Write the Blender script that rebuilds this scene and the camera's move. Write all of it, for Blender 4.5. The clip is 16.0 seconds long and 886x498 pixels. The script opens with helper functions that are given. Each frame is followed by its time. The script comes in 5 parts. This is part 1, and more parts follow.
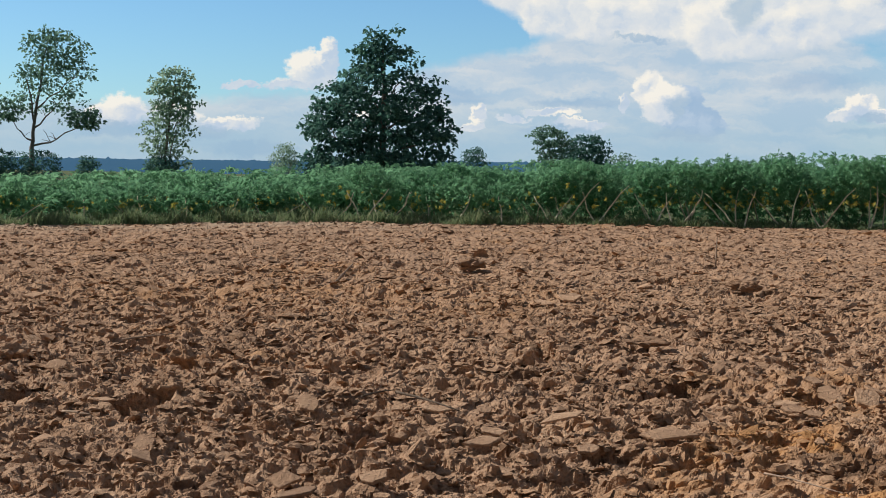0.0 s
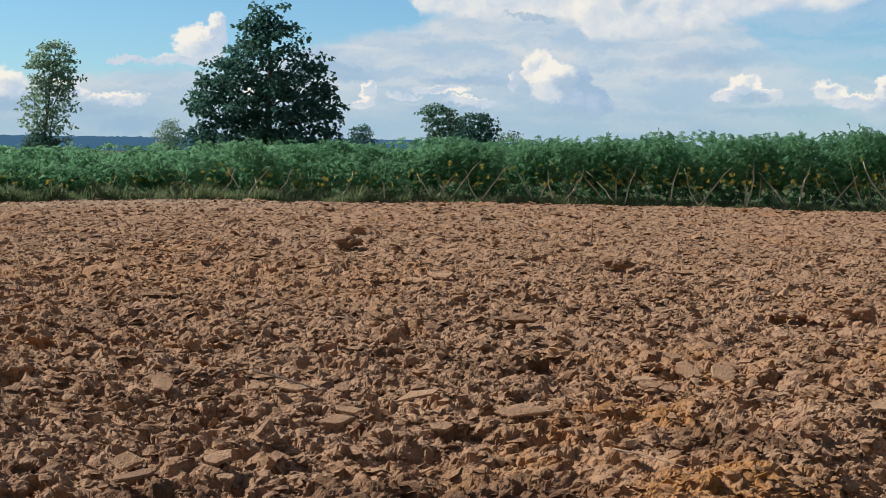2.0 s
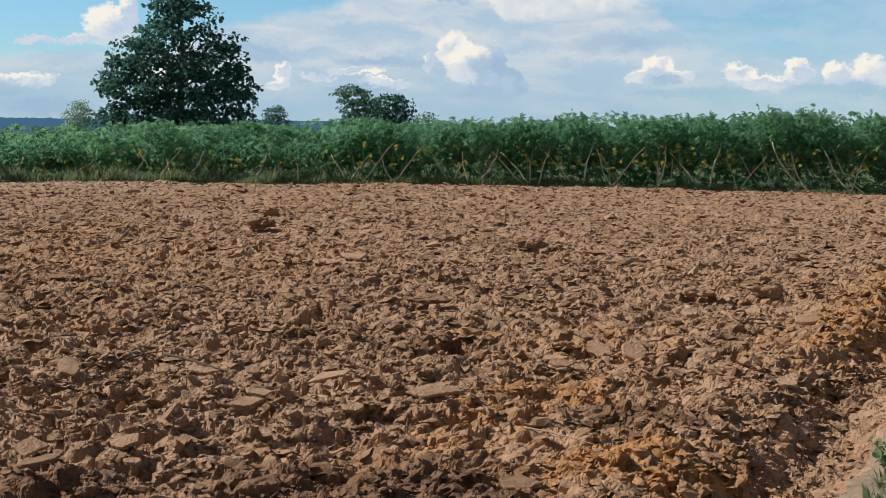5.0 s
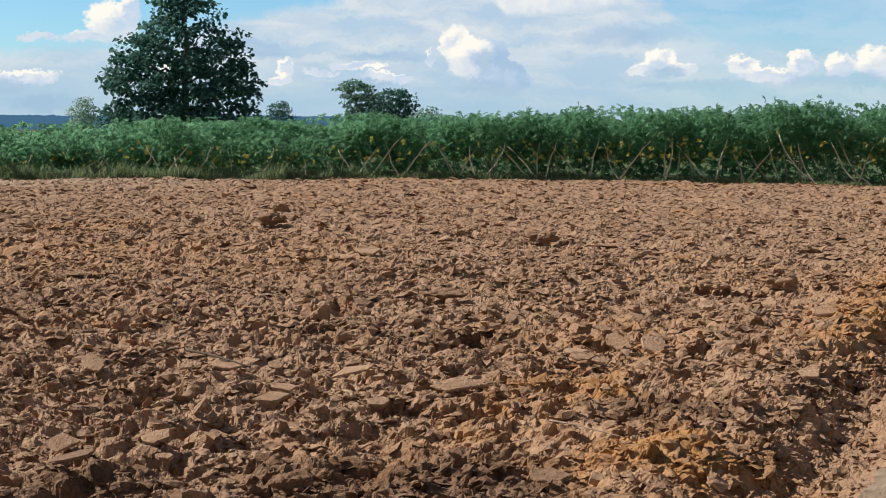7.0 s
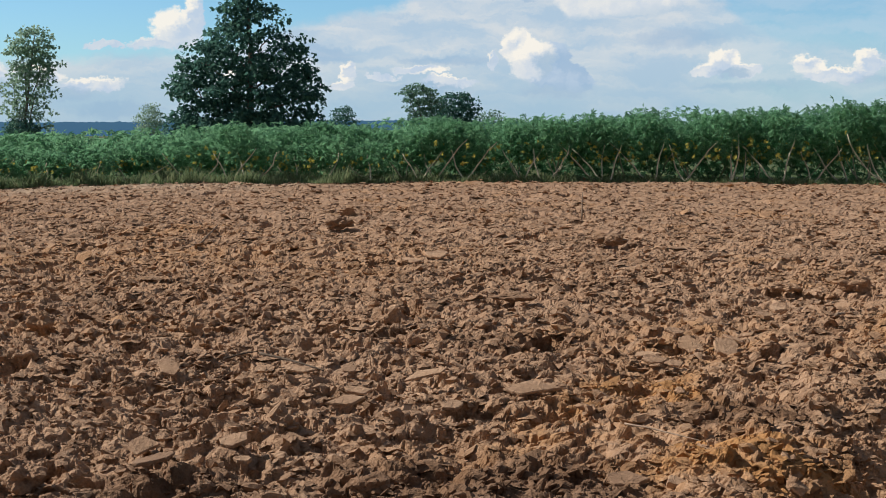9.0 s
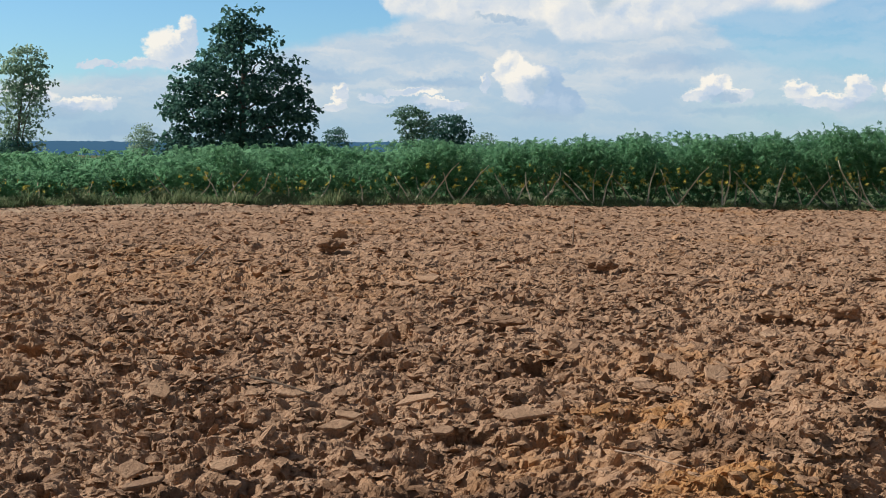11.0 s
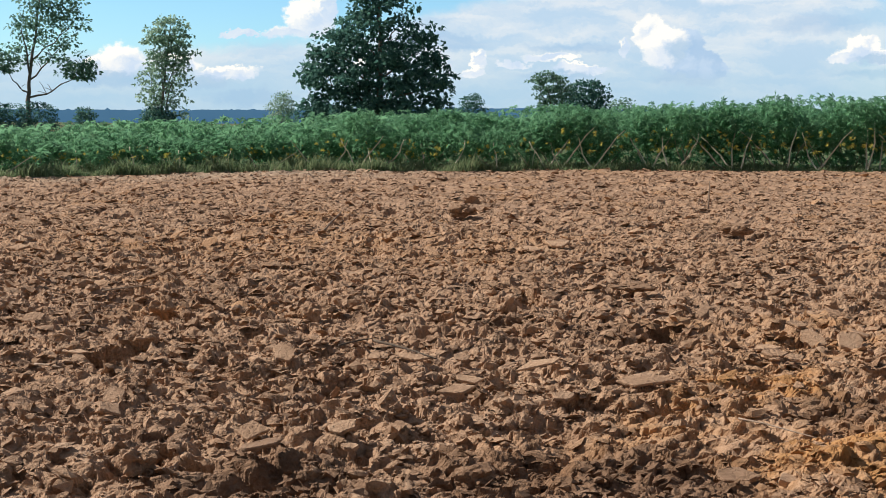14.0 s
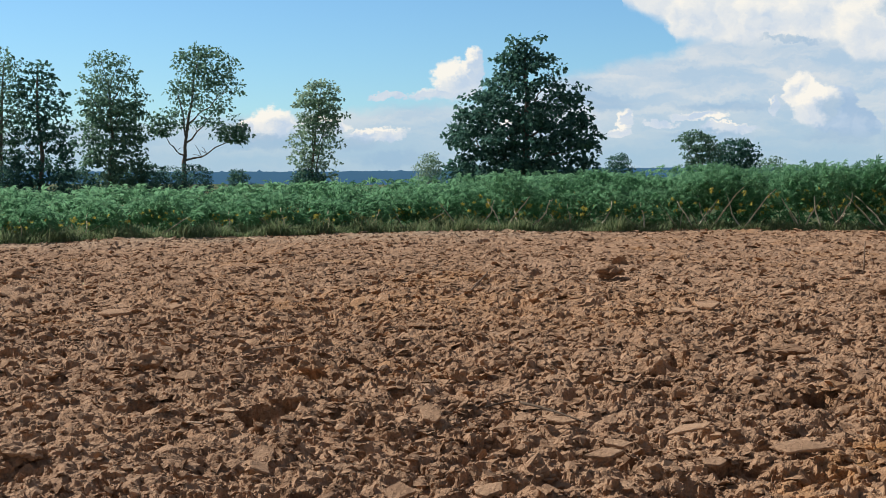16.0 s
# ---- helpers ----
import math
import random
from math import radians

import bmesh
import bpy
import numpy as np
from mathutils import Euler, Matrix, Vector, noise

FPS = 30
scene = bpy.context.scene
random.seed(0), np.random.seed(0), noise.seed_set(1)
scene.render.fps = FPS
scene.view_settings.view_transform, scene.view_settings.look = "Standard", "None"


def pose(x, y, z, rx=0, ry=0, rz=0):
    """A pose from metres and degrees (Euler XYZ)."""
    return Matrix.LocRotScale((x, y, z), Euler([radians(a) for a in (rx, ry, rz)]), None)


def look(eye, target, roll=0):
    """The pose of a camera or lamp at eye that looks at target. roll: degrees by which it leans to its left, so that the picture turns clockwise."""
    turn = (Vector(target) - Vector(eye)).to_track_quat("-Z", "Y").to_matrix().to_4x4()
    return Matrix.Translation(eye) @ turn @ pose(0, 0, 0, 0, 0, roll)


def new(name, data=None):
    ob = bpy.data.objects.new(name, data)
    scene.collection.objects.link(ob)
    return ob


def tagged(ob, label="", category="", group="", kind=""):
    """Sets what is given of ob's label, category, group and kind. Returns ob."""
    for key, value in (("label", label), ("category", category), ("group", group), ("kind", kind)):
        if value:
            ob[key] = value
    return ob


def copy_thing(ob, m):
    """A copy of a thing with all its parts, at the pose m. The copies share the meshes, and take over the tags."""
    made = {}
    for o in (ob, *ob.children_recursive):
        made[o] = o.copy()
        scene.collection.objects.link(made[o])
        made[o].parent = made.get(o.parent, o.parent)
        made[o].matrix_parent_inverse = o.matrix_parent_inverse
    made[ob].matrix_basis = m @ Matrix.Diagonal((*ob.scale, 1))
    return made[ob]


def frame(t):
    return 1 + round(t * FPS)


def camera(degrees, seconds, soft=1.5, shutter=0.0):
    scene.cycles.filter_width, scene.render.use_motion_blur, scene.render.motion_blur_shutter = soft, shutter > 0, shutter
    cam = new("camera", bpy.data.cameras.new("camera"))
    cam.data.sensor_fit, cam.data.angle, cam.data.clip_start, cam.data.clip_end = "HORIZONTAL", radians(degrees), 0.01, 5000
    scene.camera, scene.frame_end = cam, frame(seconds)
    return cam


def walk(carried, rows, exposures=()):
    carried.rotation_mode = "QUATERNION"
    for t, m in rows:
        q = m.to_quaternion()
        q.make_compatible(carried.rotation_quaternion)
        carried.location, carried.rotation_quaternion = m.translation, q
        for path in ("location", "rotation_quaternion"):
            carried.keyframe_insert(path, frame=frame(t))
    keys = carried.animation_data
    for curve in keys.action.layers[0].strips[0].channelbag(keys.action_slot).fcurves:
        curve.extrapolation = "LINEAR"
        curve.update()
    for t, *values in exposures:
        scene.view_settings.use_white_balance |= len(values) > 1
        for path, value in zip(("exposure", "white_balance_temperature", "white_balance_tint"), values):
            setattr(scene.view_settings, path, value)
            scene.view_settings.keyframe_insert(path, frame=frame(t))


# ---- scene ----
# camera: seconds, eye x y z, yaw to the left, pitch up, roll
cam = camera(35.33, 16.0, 0.95)
PATH = [
    (0.0, -0.043, -0.055, 1.209, 5.28, -2.93, 1.15),
    (0.5, 0.009, -0.042, 1.210, 3.56, -2.39, 1.19),
    (1.0, 0.071, -0.014, 1.206, 2.23, -2.24, 1.42),
    (1.5, 0.102, -0.003, 1.207, 0.58, -2.77, 1.46),
    (2.0, 0.111, 0.009, 1.206, 0.74, -3.75, 1.34),
    (2.5, 0.116, 0.028, 1.203, 1.63, -3.38, 1.16),
    (3.0, 0.122, 0.030, 1.202, 0.76, -3.44, 1.25),
    (3.5, 0.134, 0.017, 1.205, -0.49, -3.25, 1.29),
    (4.0, 0.140, 0.017, 1.206, -2.18, -2.95, 1.33),
    (4.5, 0.137, 0.028, 1.203, -2.76, -3.82, 1.32),
    (4.7, 0.137, 0.032, 1.199, -2.74, -4.29, 1.31),
    (6.8, 0.058, 0.013, 1.198, -3.02, -4.69, 0.96),
    (7.0, 0.048, 0.009, 1.200, -2.60, -4.67, 0.87),
    (7.5, 0.020, 0.007, 1.198, -0.56, -4.67, 0.46),
    (8.0, 0.007, -0.003, 1.197, -0.02, -5.28, 0.33),
    (8.5, 0.000, -0.000, 1.200, 0.00, -4.61, 0.07),
    (9.0, 0.006, -0.000, 1.201, 0.00, -4.56, 0.38),
    (9.2, 0.010, -0.001, 1.202, -0.21, -4.57, 0.43),
    (11.3, 0.002, -0.009, 1.216, -0.48, -3.11, 1.01),
    (11.5, 0.009, -0.003, 1.215, -1.05, -2.68, 1.09),
    (12.0, 0.025, -0.019, 1.215, -1.03, -3.01, 1.34),
    (12.5, 0.038, -0.021, 1.216, -0.50, -3.51, 0.93),
    (13.0, 0.044, 0.007, 1.211, 0.27, -4.67, 0.72),
    (13.5, 0.052, 0.033, 1.204, 2.76, -5.42, 0.69),
    (14.0, 0.075, 0.041, 1.203, 5.32, -5.10, 0.44),
    (14.5, 0.085, 0.041, 1.199, 6.97, -3.78, 0.33),
    (15.0, 0.082, 0.042, 1.198, 7.46, -3.15, 0.35),
    (15.5, 0.071, 0.050, 1.207, 8.79, -2.31, 0.32),
    (16.0, 0.067, 0.058, 1.207, 11.35, -2.66, 0.15),
]


def aimed(x, y, z, yaw, pitch, roll):
    a, b = radians(yaw), radians(pitch)
    way = Vector((-math.sin(a) * math.cos(b), math.cos(a) * math.cos(b), math.sin(b)))
    eye = Vector((x, y, z))
    return look(eye, eye + way * 10, roll)


walk(cam, [(row[0], aimed(*row[1:])) for row in PATH],
     [(0.0, 0.0), (4.5, 0.0), (7.0, 0.15), (8.0, 0.2), (8.5, 0.15), (9.0, 0.03), (11.5, 0.04), (12.5, 0.02), (13.0, 0.02), (13.5, 0.28), (14.0, 0.3), (14.5, 0.08), (16.0, 0.08)])

# ---- world, sun ----
SUN_AZ, SUN_EL = -78.0, 41.0   # degrees, azimuth from +y towards +x
world = bpy.data.worlds.new("sky")
scene.world = world
world.use_nodes = True


class Graph:
    """Short hand for node trees."""

    def __init__(self, tree):
        self.t = tree
        self.t.nodes.clear()

    def node(self, kind, ins=(), **attrs):
        n = self.t.nodes.new(kind)
        for k, v in attrs.items():
            setattr(n, k, v)
        for k, v in (ins.items() if isinstance(ins, dict) else enumerate(ins)):
            self.put(n.inputs[k], v)
        return n

    def put(self, socket, v):
        if v is None:
            return
        if isinstance(v, bpy.types.NodeSocket):
            self.t.links.new(v, socket)
        else:
            socket.default_value = v

    def math(self, op, a, b=None, clamp=False):
        return self.node("ShaderNodeMath", [a, b], operation=op, use_clamp=clamp).outputs[0]

    def vec(self, op, a, b=None):
        n = self.node("ShaderNodeVectorMath", [a, b], operation=op)
        return n.outputs["Value"] if op in ("LENGTH", "DOT_PRODUCT") else n.outputs[0]

    def noise(self, v, scale, detail=4.0, rough=0.55, out=0, kind="FBM"):
        n = self.node("ShaderNodeTexNoise", {"Vector": v, "Scale": scale, "Detail": detail, "Roughness": rough}, noise_type=kind)
        return n.outputs[out]

    def ramp(self, v, stops):
        n = self.node("ShaderNodeValToRGB", [v])
        e = n.color_ramp.elements
        while len(e) < len(stops):
            e.new(0.5)
        for el, (at, c) in zip(e, stops):
            el.position, el.color = at, (c if len(c) == 4 else (*c, 1.0))
        return n.outputs[0]

    def mix(self, f, a, b, blend="MIX"):
        n = self.node("ShaderNodeMix", data_type="RGBA", blend_type=blend)
        for i, v in ((0, f), (6, a), (7, b)):
            self.put(n.inputs[i], v)
        return n.outputs[2]

    def smooth(self, v, lo, hi):
        n = self.node("ShaderNodeMapRange", [v, lo, hi, 0.0, 1.0], interpolation_type="SMOOTHSTEP")
        return n.outputs[0]


def rgb(r, g, b):
    return (r, g, b, 1.0)


# clouds: azimuth and elevation of the middle, half width, half height, all in degrees
WHITE = [(-18.4, 2.45, 1.05, 0.8), (-19.3, 2.2, 0.6, 0.4), (-13.6, 3.6, 0.9, 0.18),
         (3.05, 3.85, 0.7, 0.75), (3.6, 3.25, 0.95, 0.88), (2.0, 3.2, 0.28, 0.42), (-3.95, 2.75, 0.35, 0.5), (-4.0, 2.1, 0.45, 0.28), (-2.6, 2.5, 0.9, 0.16), (-0.9, 2.75, 1.2, 0.22), (0.2, 2.3, 1.3, 0.25),
         (11.3, 3.15, 0.8, 0.5), (10.7, 2.85, 0.7, 0.3), (12.1, 2.85, 0.9, 0.3), (14.5, 3.0, 0.8, 0.45), (16.8, 3.15, 0.5, 0.55), (18.2, 3.0, 0.7, 0.55), (19.6, 3.0, 0.9, 0.7), (15.6, 2.6, 1.6, 0.35),
         (-16.2, 2.3, 1.2, 0.4), (-14.0, 2.0, 1.3, 0.35), (-8.3, 2.4, 1.2, 0.4)]
LONE = [(-10.8, 4.25, 1.05, 0.85), (-11.7, 3.55, 1.1, 0.4), (-10.15, 4.75, 0.45, 0.75)]                     # the flat-based cumulus alone in the blue
SHADE = [(4.2, 3.0, 0.65, 0.85), (11.8, 2.75, 1.0, 0.22), (18.0, 2.3, 2.8, 0.4), (-15.3, 1.6, 1.8, 0.4), (-13.0, 1.0, 2.4, 0.4), (4.6, 2.0, 1.8, 0.5), (-18.6, 1.7, 2.2, 0.4), (0.0, 3.2, 2.6, 0.3), (2.6, 5.75, 1.6, 0.16), (6.7, 7.0, 0.9, 1.2), (14.0, 7.4, 3.0, 0.8),
         (9.5, 4.0, 2.6, 0.5), (-0.8, 2.0, 2.2, 0.25), (12.5, 2.2, 3.0, 0.3), (-5.5, 3.4, 2.5, 0.5)]
TOWER = [(4.2, 3.1, 1.05, 1.0), (4.9, 2.5, 1.1, 0.6), (5.4, 2.2, 0.9, 0.4)]      # the shaded side of the tall cumulus
# heights over the azimuth: the base of the high white deck, and the top of the grey bank
DECK = [(-30, 9.9), (-4.35, 9.0), (-4.0, 7.2), (-2.2, 6.3), (-1.95, 5.7), (1.6, 5.5), (4.4, 5.6), (5.1, 4.75), (6.6, 4.85), (9.0, 5.2), (11.5, 5.8), (13.0, 6.1), (15.0, 6.0), (17.0, 6.9), (24.0, 7.5)]
BANK = [(-30, 2.2), (-19, 2.8), (-14, 3.2), (-9, 3.5), (-6.3, 4.55), (-3.2, 5.2), (-1.6, 5.5), (0.0, 6.4), (10.5, 6.4), (12.0, 4.6), (14.0, 3.8), (24.0, 3.6)]
w = Graph(world.node_tree)
ray = w.node("ShaderNodeTexCoord").outputs["Generated"]
sep = w.node("ShaderNodeSeparateXYZ", [ray]).outputs
az = w.math("MULTIPLY", w.math("ARCTAN2", sep[0], sep[1]), 57.2958)
el = w.math("MULTIPLY", w.math("ARCSINE", sep[2]), 57.2958)
flat = w.node("ShaderNodeCombineXYZ", [az, el, 0.0]).outputs[0]
stretch = w.vec("MULTIPLY", flat, (0.6, 1.0, 1.0))
billow = w.vec("SUBTRACT", w.noise(stretch, 0.9, 7.0, 0.6, 1), (0.5, 0.5, 0.5))
curl = w.vec("SUBTRACT", w.noise(flat, 3.2, 5.0, 0.6, 1), (0.5, 0.5, 0.5))
fine = w.vec("ADD", w.vec("ADD", flat, w.vec("MULTIPLY", billow, (1.5, 1.0, 0.0))), w.vec("MULTIPLY", curl, (0.6, 0.5, 0.0)))


def cover(at, blobs):
    top = None
    for a, e, ra, re in blobs:
        d = w.vec("LENGTH", w.vec("MULTIPLY", w.vec("SUBTRACT", at, (a, e, 0.0)), (1 / ra, 1 / re, 0.0)))
        v = w.math("SUBTRACT", 1.0, d)
        top = v if top is None else w.math("MAXIMUM", top, v)
    return top


def height_over(at, rows):
    """Degrees by which a direction lies above a line over the azimuth."""
    x, y, _ = w.node("ShaderNodeSeparateXYZ", [at]).outputs
    line = w.ramp(w.math("DIVIDE", w.math("ADD", x, 30.0), 60.0), [((a + 30) / 60, (e / 10, e / 10, e / 10)) for a, e in rows])
    return w.math("SUBTRACT", y, w.math("MULTIPLY", line, 10.0))


def whites(at, base):
    """How deep a direction lies inside the white clouds."""
    lone = w.math("MINIMUM", cover(at, LONE), w.math("MULTIPLY", w.math("SUBTRACT", w.node("ShaderNodeSeparateXYZ", [at]).outputs[1], 3.42), 1.2))
    deck = w.math("MINIMUM", w.math("MULTIPLY", height_over(base, DECK), 0.55), 0.7)
    return w.math("MAXIMUM", w.math("MAXIMUM", cover(at, WHITE), lone), deck)


mild = w.vec("ADD", flat, w.vec("ADD", w.vec("MULTIPLY", billow, (1.6, 1.0, 0.0)), w.vec("MULTIPLY", curl, (0.3, 0.25, 0.0))))
bank = w.smooth(height_over(mild, BANK), 0.25, -0.45)
even = w.vec("ADD", flat, w.vec("ADD", w.vec("MULTIPLY", billow, (1.0, 0.45, 0.0)), w.vec("MULTIPLY", curl, (0.3, 0.22, 0.0))))
white_in = whites(fine, even)
# unseen broken clouds are added over the sky above and beside the picture
high = w.math("MAXIMUM", w.smooth(el, 9.5, 14.0), w.smooth(w.math("ABSOLUTE", az), 30.0, 42.0))
seen = w.math("SUBTRACT", 1.0, high)
bank = w.math("MULTIPLY", bank, seen)
white = w.math("MULTIPLY", w.smooth(white_in, -0.04, 0.22), seen)
shade = w.smooth(cover(fine, SHADE), 0.0, 0.6)
puff = w.noise(fine, 0.8, 5.0, 0.5)
lean = w.noise(w.vec("ADD", fine, (-0.35, 0.3, 0.0)), 0.8, 5.0, 0.5)
relief = w.math("MULTIPLY", w.math("SUBTRACT", puff, lean), 1.7)
sky = w.node("ShaderNodeTexSky", sky_type="NISHITA", sun_disc=False, sun_elevation=radians(SUN_EL), sun_rotation=radians(SUN_AZ),
             air_density=1.0, dust_density=0.2, ozone_density=3.0)
air = w.vec("MULTIPLY", sky.outputs[0], (0.071, 0.100, 0.120))
streak = w.noise(w.vec("MULTIPLY", fine, (0.35, 1.6, 1.0)), 0.8, 6.0, 0.55)
grey = w.mix(w.smooth(streak, 0.35, 0.68), rgb(0.44, 0.565, 0.70), rgb(0.67, 0.70, 0.73))
grey = w.mix(w.math("MULTIPLY", w.smooth(el, 3.8, 0.6), 0.75), grey, rgb(0.335, 0.505, 0.66))
grey = w.mix(w.math("MULTIPLY", shade, 0.45), grey, rgb(0.27, 0.42, 0.62))
rim = w.math("SUBTRACT", whites(w.vec("ADD", fine, (0.28, -0.36, 0.0)), w.vec("ADD", even, (0.28, -0.36, 0.0))), white_in)
lit = w.mix(w.math("ADD", w.math("ADD", 0.76, w.math("MAXIMUM", -0.6, w.math("MINIMUM", 0.45, w.math("MULTIPLY", rim, 1.6)))), relief, True), rgb(0.52, 0.62, 0.75), rgb(0.93, 0.885, 0.80))
lit = w.mix(w.math("MULTIPLY", shade, 0.6), lit, rgb(0.26, 0.43, 0.60))
broken = w.math("MULTIPLY", w.smooth(w.noise(ray, 2.6, 5.0, 0.6), 0.34, 0.50), high)
# their dull grey is set to weaken the blue sky light in shadows
air = w.mix(w.math("MULTIPLY", broken, 0.92), air, rgb(0.155, 0.155, 0.16))
veil = w.math("MULTIPLY", w.math("MULTIPLY", w.smooth(az, 7.0, 13.0), w.smooth(streak, 0.2, 0.7)), 0.45)
air = w.mix(w.math("MULTIPLY", veil, seen), air, rgb(0.56, 0.66, 0.76))
colour = w.mix(w.math("MULTIPLY", bank, w.math("SUBTRACT", 0.9, w.math("MULTIPLY", w.smooth(az, 9.0, 13.0), 0.35))), air, grey)
tower = w.math("MULTIPLY", w.smooth(cover(fine, TOWER), -0.02, 0.16), w.smooth(el, 1.6, 2.5))
colour = w.mix(w.math("MULTIPLY", tower, 0.8), colour, w.mix(w.smooth(puff, 0.4, 0.62), rgb(0.32, 0.47, 0.66), rgb(0.46, 0.58, 0.73)))
colour = w.mix(w.math("MULTIPLY", white, 0.95), colour, lit)
w.node("ShaderNodeOutputWorld", [w.node("ShaderNodeBackground", [colour, 1.0]).outputs[0]])

sun = new("sun", bpy.data.lights.new("sun", "SUN"))
sun.data.energy, sun.data.angle, sun.data.color = 5.0, radians(0.7), (1.0, 0.93, 0.84)
_a, _e = radians(SUN_AZ), radians(SUN_EL)
sun.matrix_world = look((0, 0, 50), (-50 * math.sin(_a) * math.cos(_e), -50 * math.cos(_a) * math.cos(_e), 50 - 50 * math.sin(_e)))
scene.view_settings.exposure = 0.0

# ---- materials ----


def material(name):
    m = bpy.data.materials.new(name)
    m.use_nodes = True
    return m, Graph(m.node_tree)


def finish(g, colour, rough=0.9, bump=None, strength=0.4, distance=0.02, **more):
    b = g.node("ShaderNodeBsdfPrincipled", {"Base Color": colour, "Roughness": rough, **more})
    b.inputs["Specular IOR Level"].default_value = 0.25
    if bump is not None:
        g.put(b.inputs["Normal"], g.node("ShaderNodeBump", {"Height": bump, "Strength": strength, "Distance": distance}).outputs[0])
    g.node("ShaderNodeOutputMaterial", [b.outputs[0]])
    return b


def soil_material(name, chips, dry=0.0, darken=0.0):
    m, g = material(name)
    pos = g.node("ShaderNodeNewGeometry")
    tint = g.node("ShaderNodeAttribute", attribute_name="tint").outputs["Fac"]
    p = pos.outputs["Position"]
    grain = g.noise(p, 60.0, 6.0, 0.65)
    blot = g.noise(p, 5.0, 5.0, 0.6)
    wide = g.noise(p, 0.7, 3.0, 0.5)
    v = g.math("ADD", g.math("MULTIPLY", grain, 0.45), g.math("MULTIPLY", blot, 0.55))
    c = g.ramp(v, [(0.30, (0.172, 0.096, 0.055)), (0.5, (0.391, 0.245, 0.152)), (0.70, (0.562, 0.390, 0.266))])
    c = g.mix(g.smooth(wide, 0.35, 0.7), c, g.mix(0.5, c, rgb(0.368, 0.238, 0.156)))
    c = g.mix(g.math("MULTIPLY", tint, 0.74), c, g.mix(grain, rgb(0.36, 0.165, 0.050), rgb(0.54, 0.280, 0.095)))
    c = g.mix(g.math("MULTIPLY", g.math("MAXIMUM", g.math("MULTIPLY", tint, -1.0), 0.0), 0.6), c, rgb(0.50, 0.42, 0.32))
    # random blotches: damp soil, and shade of gaps between clods put into the colour
    damp_shade = g.smooth(g.noise(g.vec("MULTIPLY", p, (1.0, 1.5, 2.0)), 2.6, 4.0, 0.6), 0.57, 0.70)
    # spots darker than the rest; the third paints in the shade of its hollow
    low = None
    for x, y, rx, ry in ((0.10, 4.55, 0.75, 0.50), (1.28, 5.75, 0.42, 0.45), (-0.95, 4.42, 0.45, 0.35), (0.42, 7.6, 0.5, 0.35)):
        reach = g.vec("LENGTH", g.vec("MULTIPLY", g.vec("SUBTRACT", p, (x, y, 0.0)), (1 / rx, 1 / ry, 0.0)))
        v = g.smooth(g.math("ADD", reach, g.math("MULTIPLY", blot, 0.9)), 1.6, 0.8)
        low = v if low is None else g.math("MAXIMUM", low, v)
    c = g.mix(g.math("MULTIPLY", g.math("MAXIMUM", damp_shade, low), 0.78), c, g.mix(1.0, c, rgb(0.43, 0.39, 0.37), "MULTIPLY"))
    # whole clods mixed towards one dark brown
    if darken:
        c = g.mix(darken, c, rgb(0.10, 0.055, 0.032))
    if dry:
        c = g.mix(dry, c, rgb(0.54, 0.39, 0.275))
    if chips:
        r = pos.outputs["Random Per Island"]
        c = g.mix(0.35, c, g.ramp(r, [(0.0, (0.50, 0.50, 0.50)), (0.5, (0.90, 0.90, 0.90)), (0.9, (1.08, 1.08, 1.08)), (1.0, (1.30, 1.30, 1.30))]), "MULTIPLY")
    crumb = g.math("ADD", g.node("ShaderNodeTexVoronoi", {"Vector": p, "Scale": 38.0}).outputs[0], g.math("MULTIPLY", g.node("ShaderNodeTexVoronoi", {"Vector": p, "Scale": 95.0}).outputs[0], 0.5))
    grain = g.math("SUBTRACT", grain, g.math("MULTIPLY", crumb, 0.0 if chips else 0.9))
    finish(g, c, 0.95, g.math("ADD", grain, g.math("MULTIPLY", g.noise(p, 24.0, 5.0, 0.7), 0.9)), 0.85 if chips else 0.75, 0.018 if chips else 0.02)
    return m


def leaf_material(name, dark, mid, light, hang=0.25):
    m, g = material(name)
    geo = g.node("ShaderNodeNewGeometry")
    r = geo.outputs["Random Per Island"]
    rnd = g.node("ShaderNodeObjectInfo").outputs["Random"]
    n = g.noise(geo.outputs["Position"], 2.5, 4.0)
    v = g.math("ADD", g.math("MULTIPLY", r, 0.4), g.math("MULTIPLY", n, 0.6))
    c = g.ramp(v, [(0.2, dark), (0.5, mid), (0.8, light)])
    c = g.mix(g.math("MULTIPLY", rnd, 0.25), c, rgb(*light))
    b = g.node("ShaderNodeBsdfPrincipled", {"Base Color": c, "Roughness": 0.65})
    b.inputs["Specular IOR Level"].default_value = 0.15
    tr = g.node("ShaderNodeBsdfTranslucent", [c])
    mx = g.node("ShaderNodeMixShader", [hang, b.outputs[0], tr.outputs[0]])
    g.node("ShaderNodeOutputMaterial", [mx.outputs[0]])
    return m


def bark_material(name, lo, hi, scale=12.0):
    m, g = material(name)
    p = g.node("ShaderNodeTexCoord").outputs["Object"]
    n = g.noise(g.vec("MULTIPLY", p, (1.0, 1.0, 0.25)), scale, 6.0, 0.65)
    finish(g, g.ramp(n, [(0.3, lo), (0.7, hi)]), 0.9, n, 0.6, 0.02)
    return m


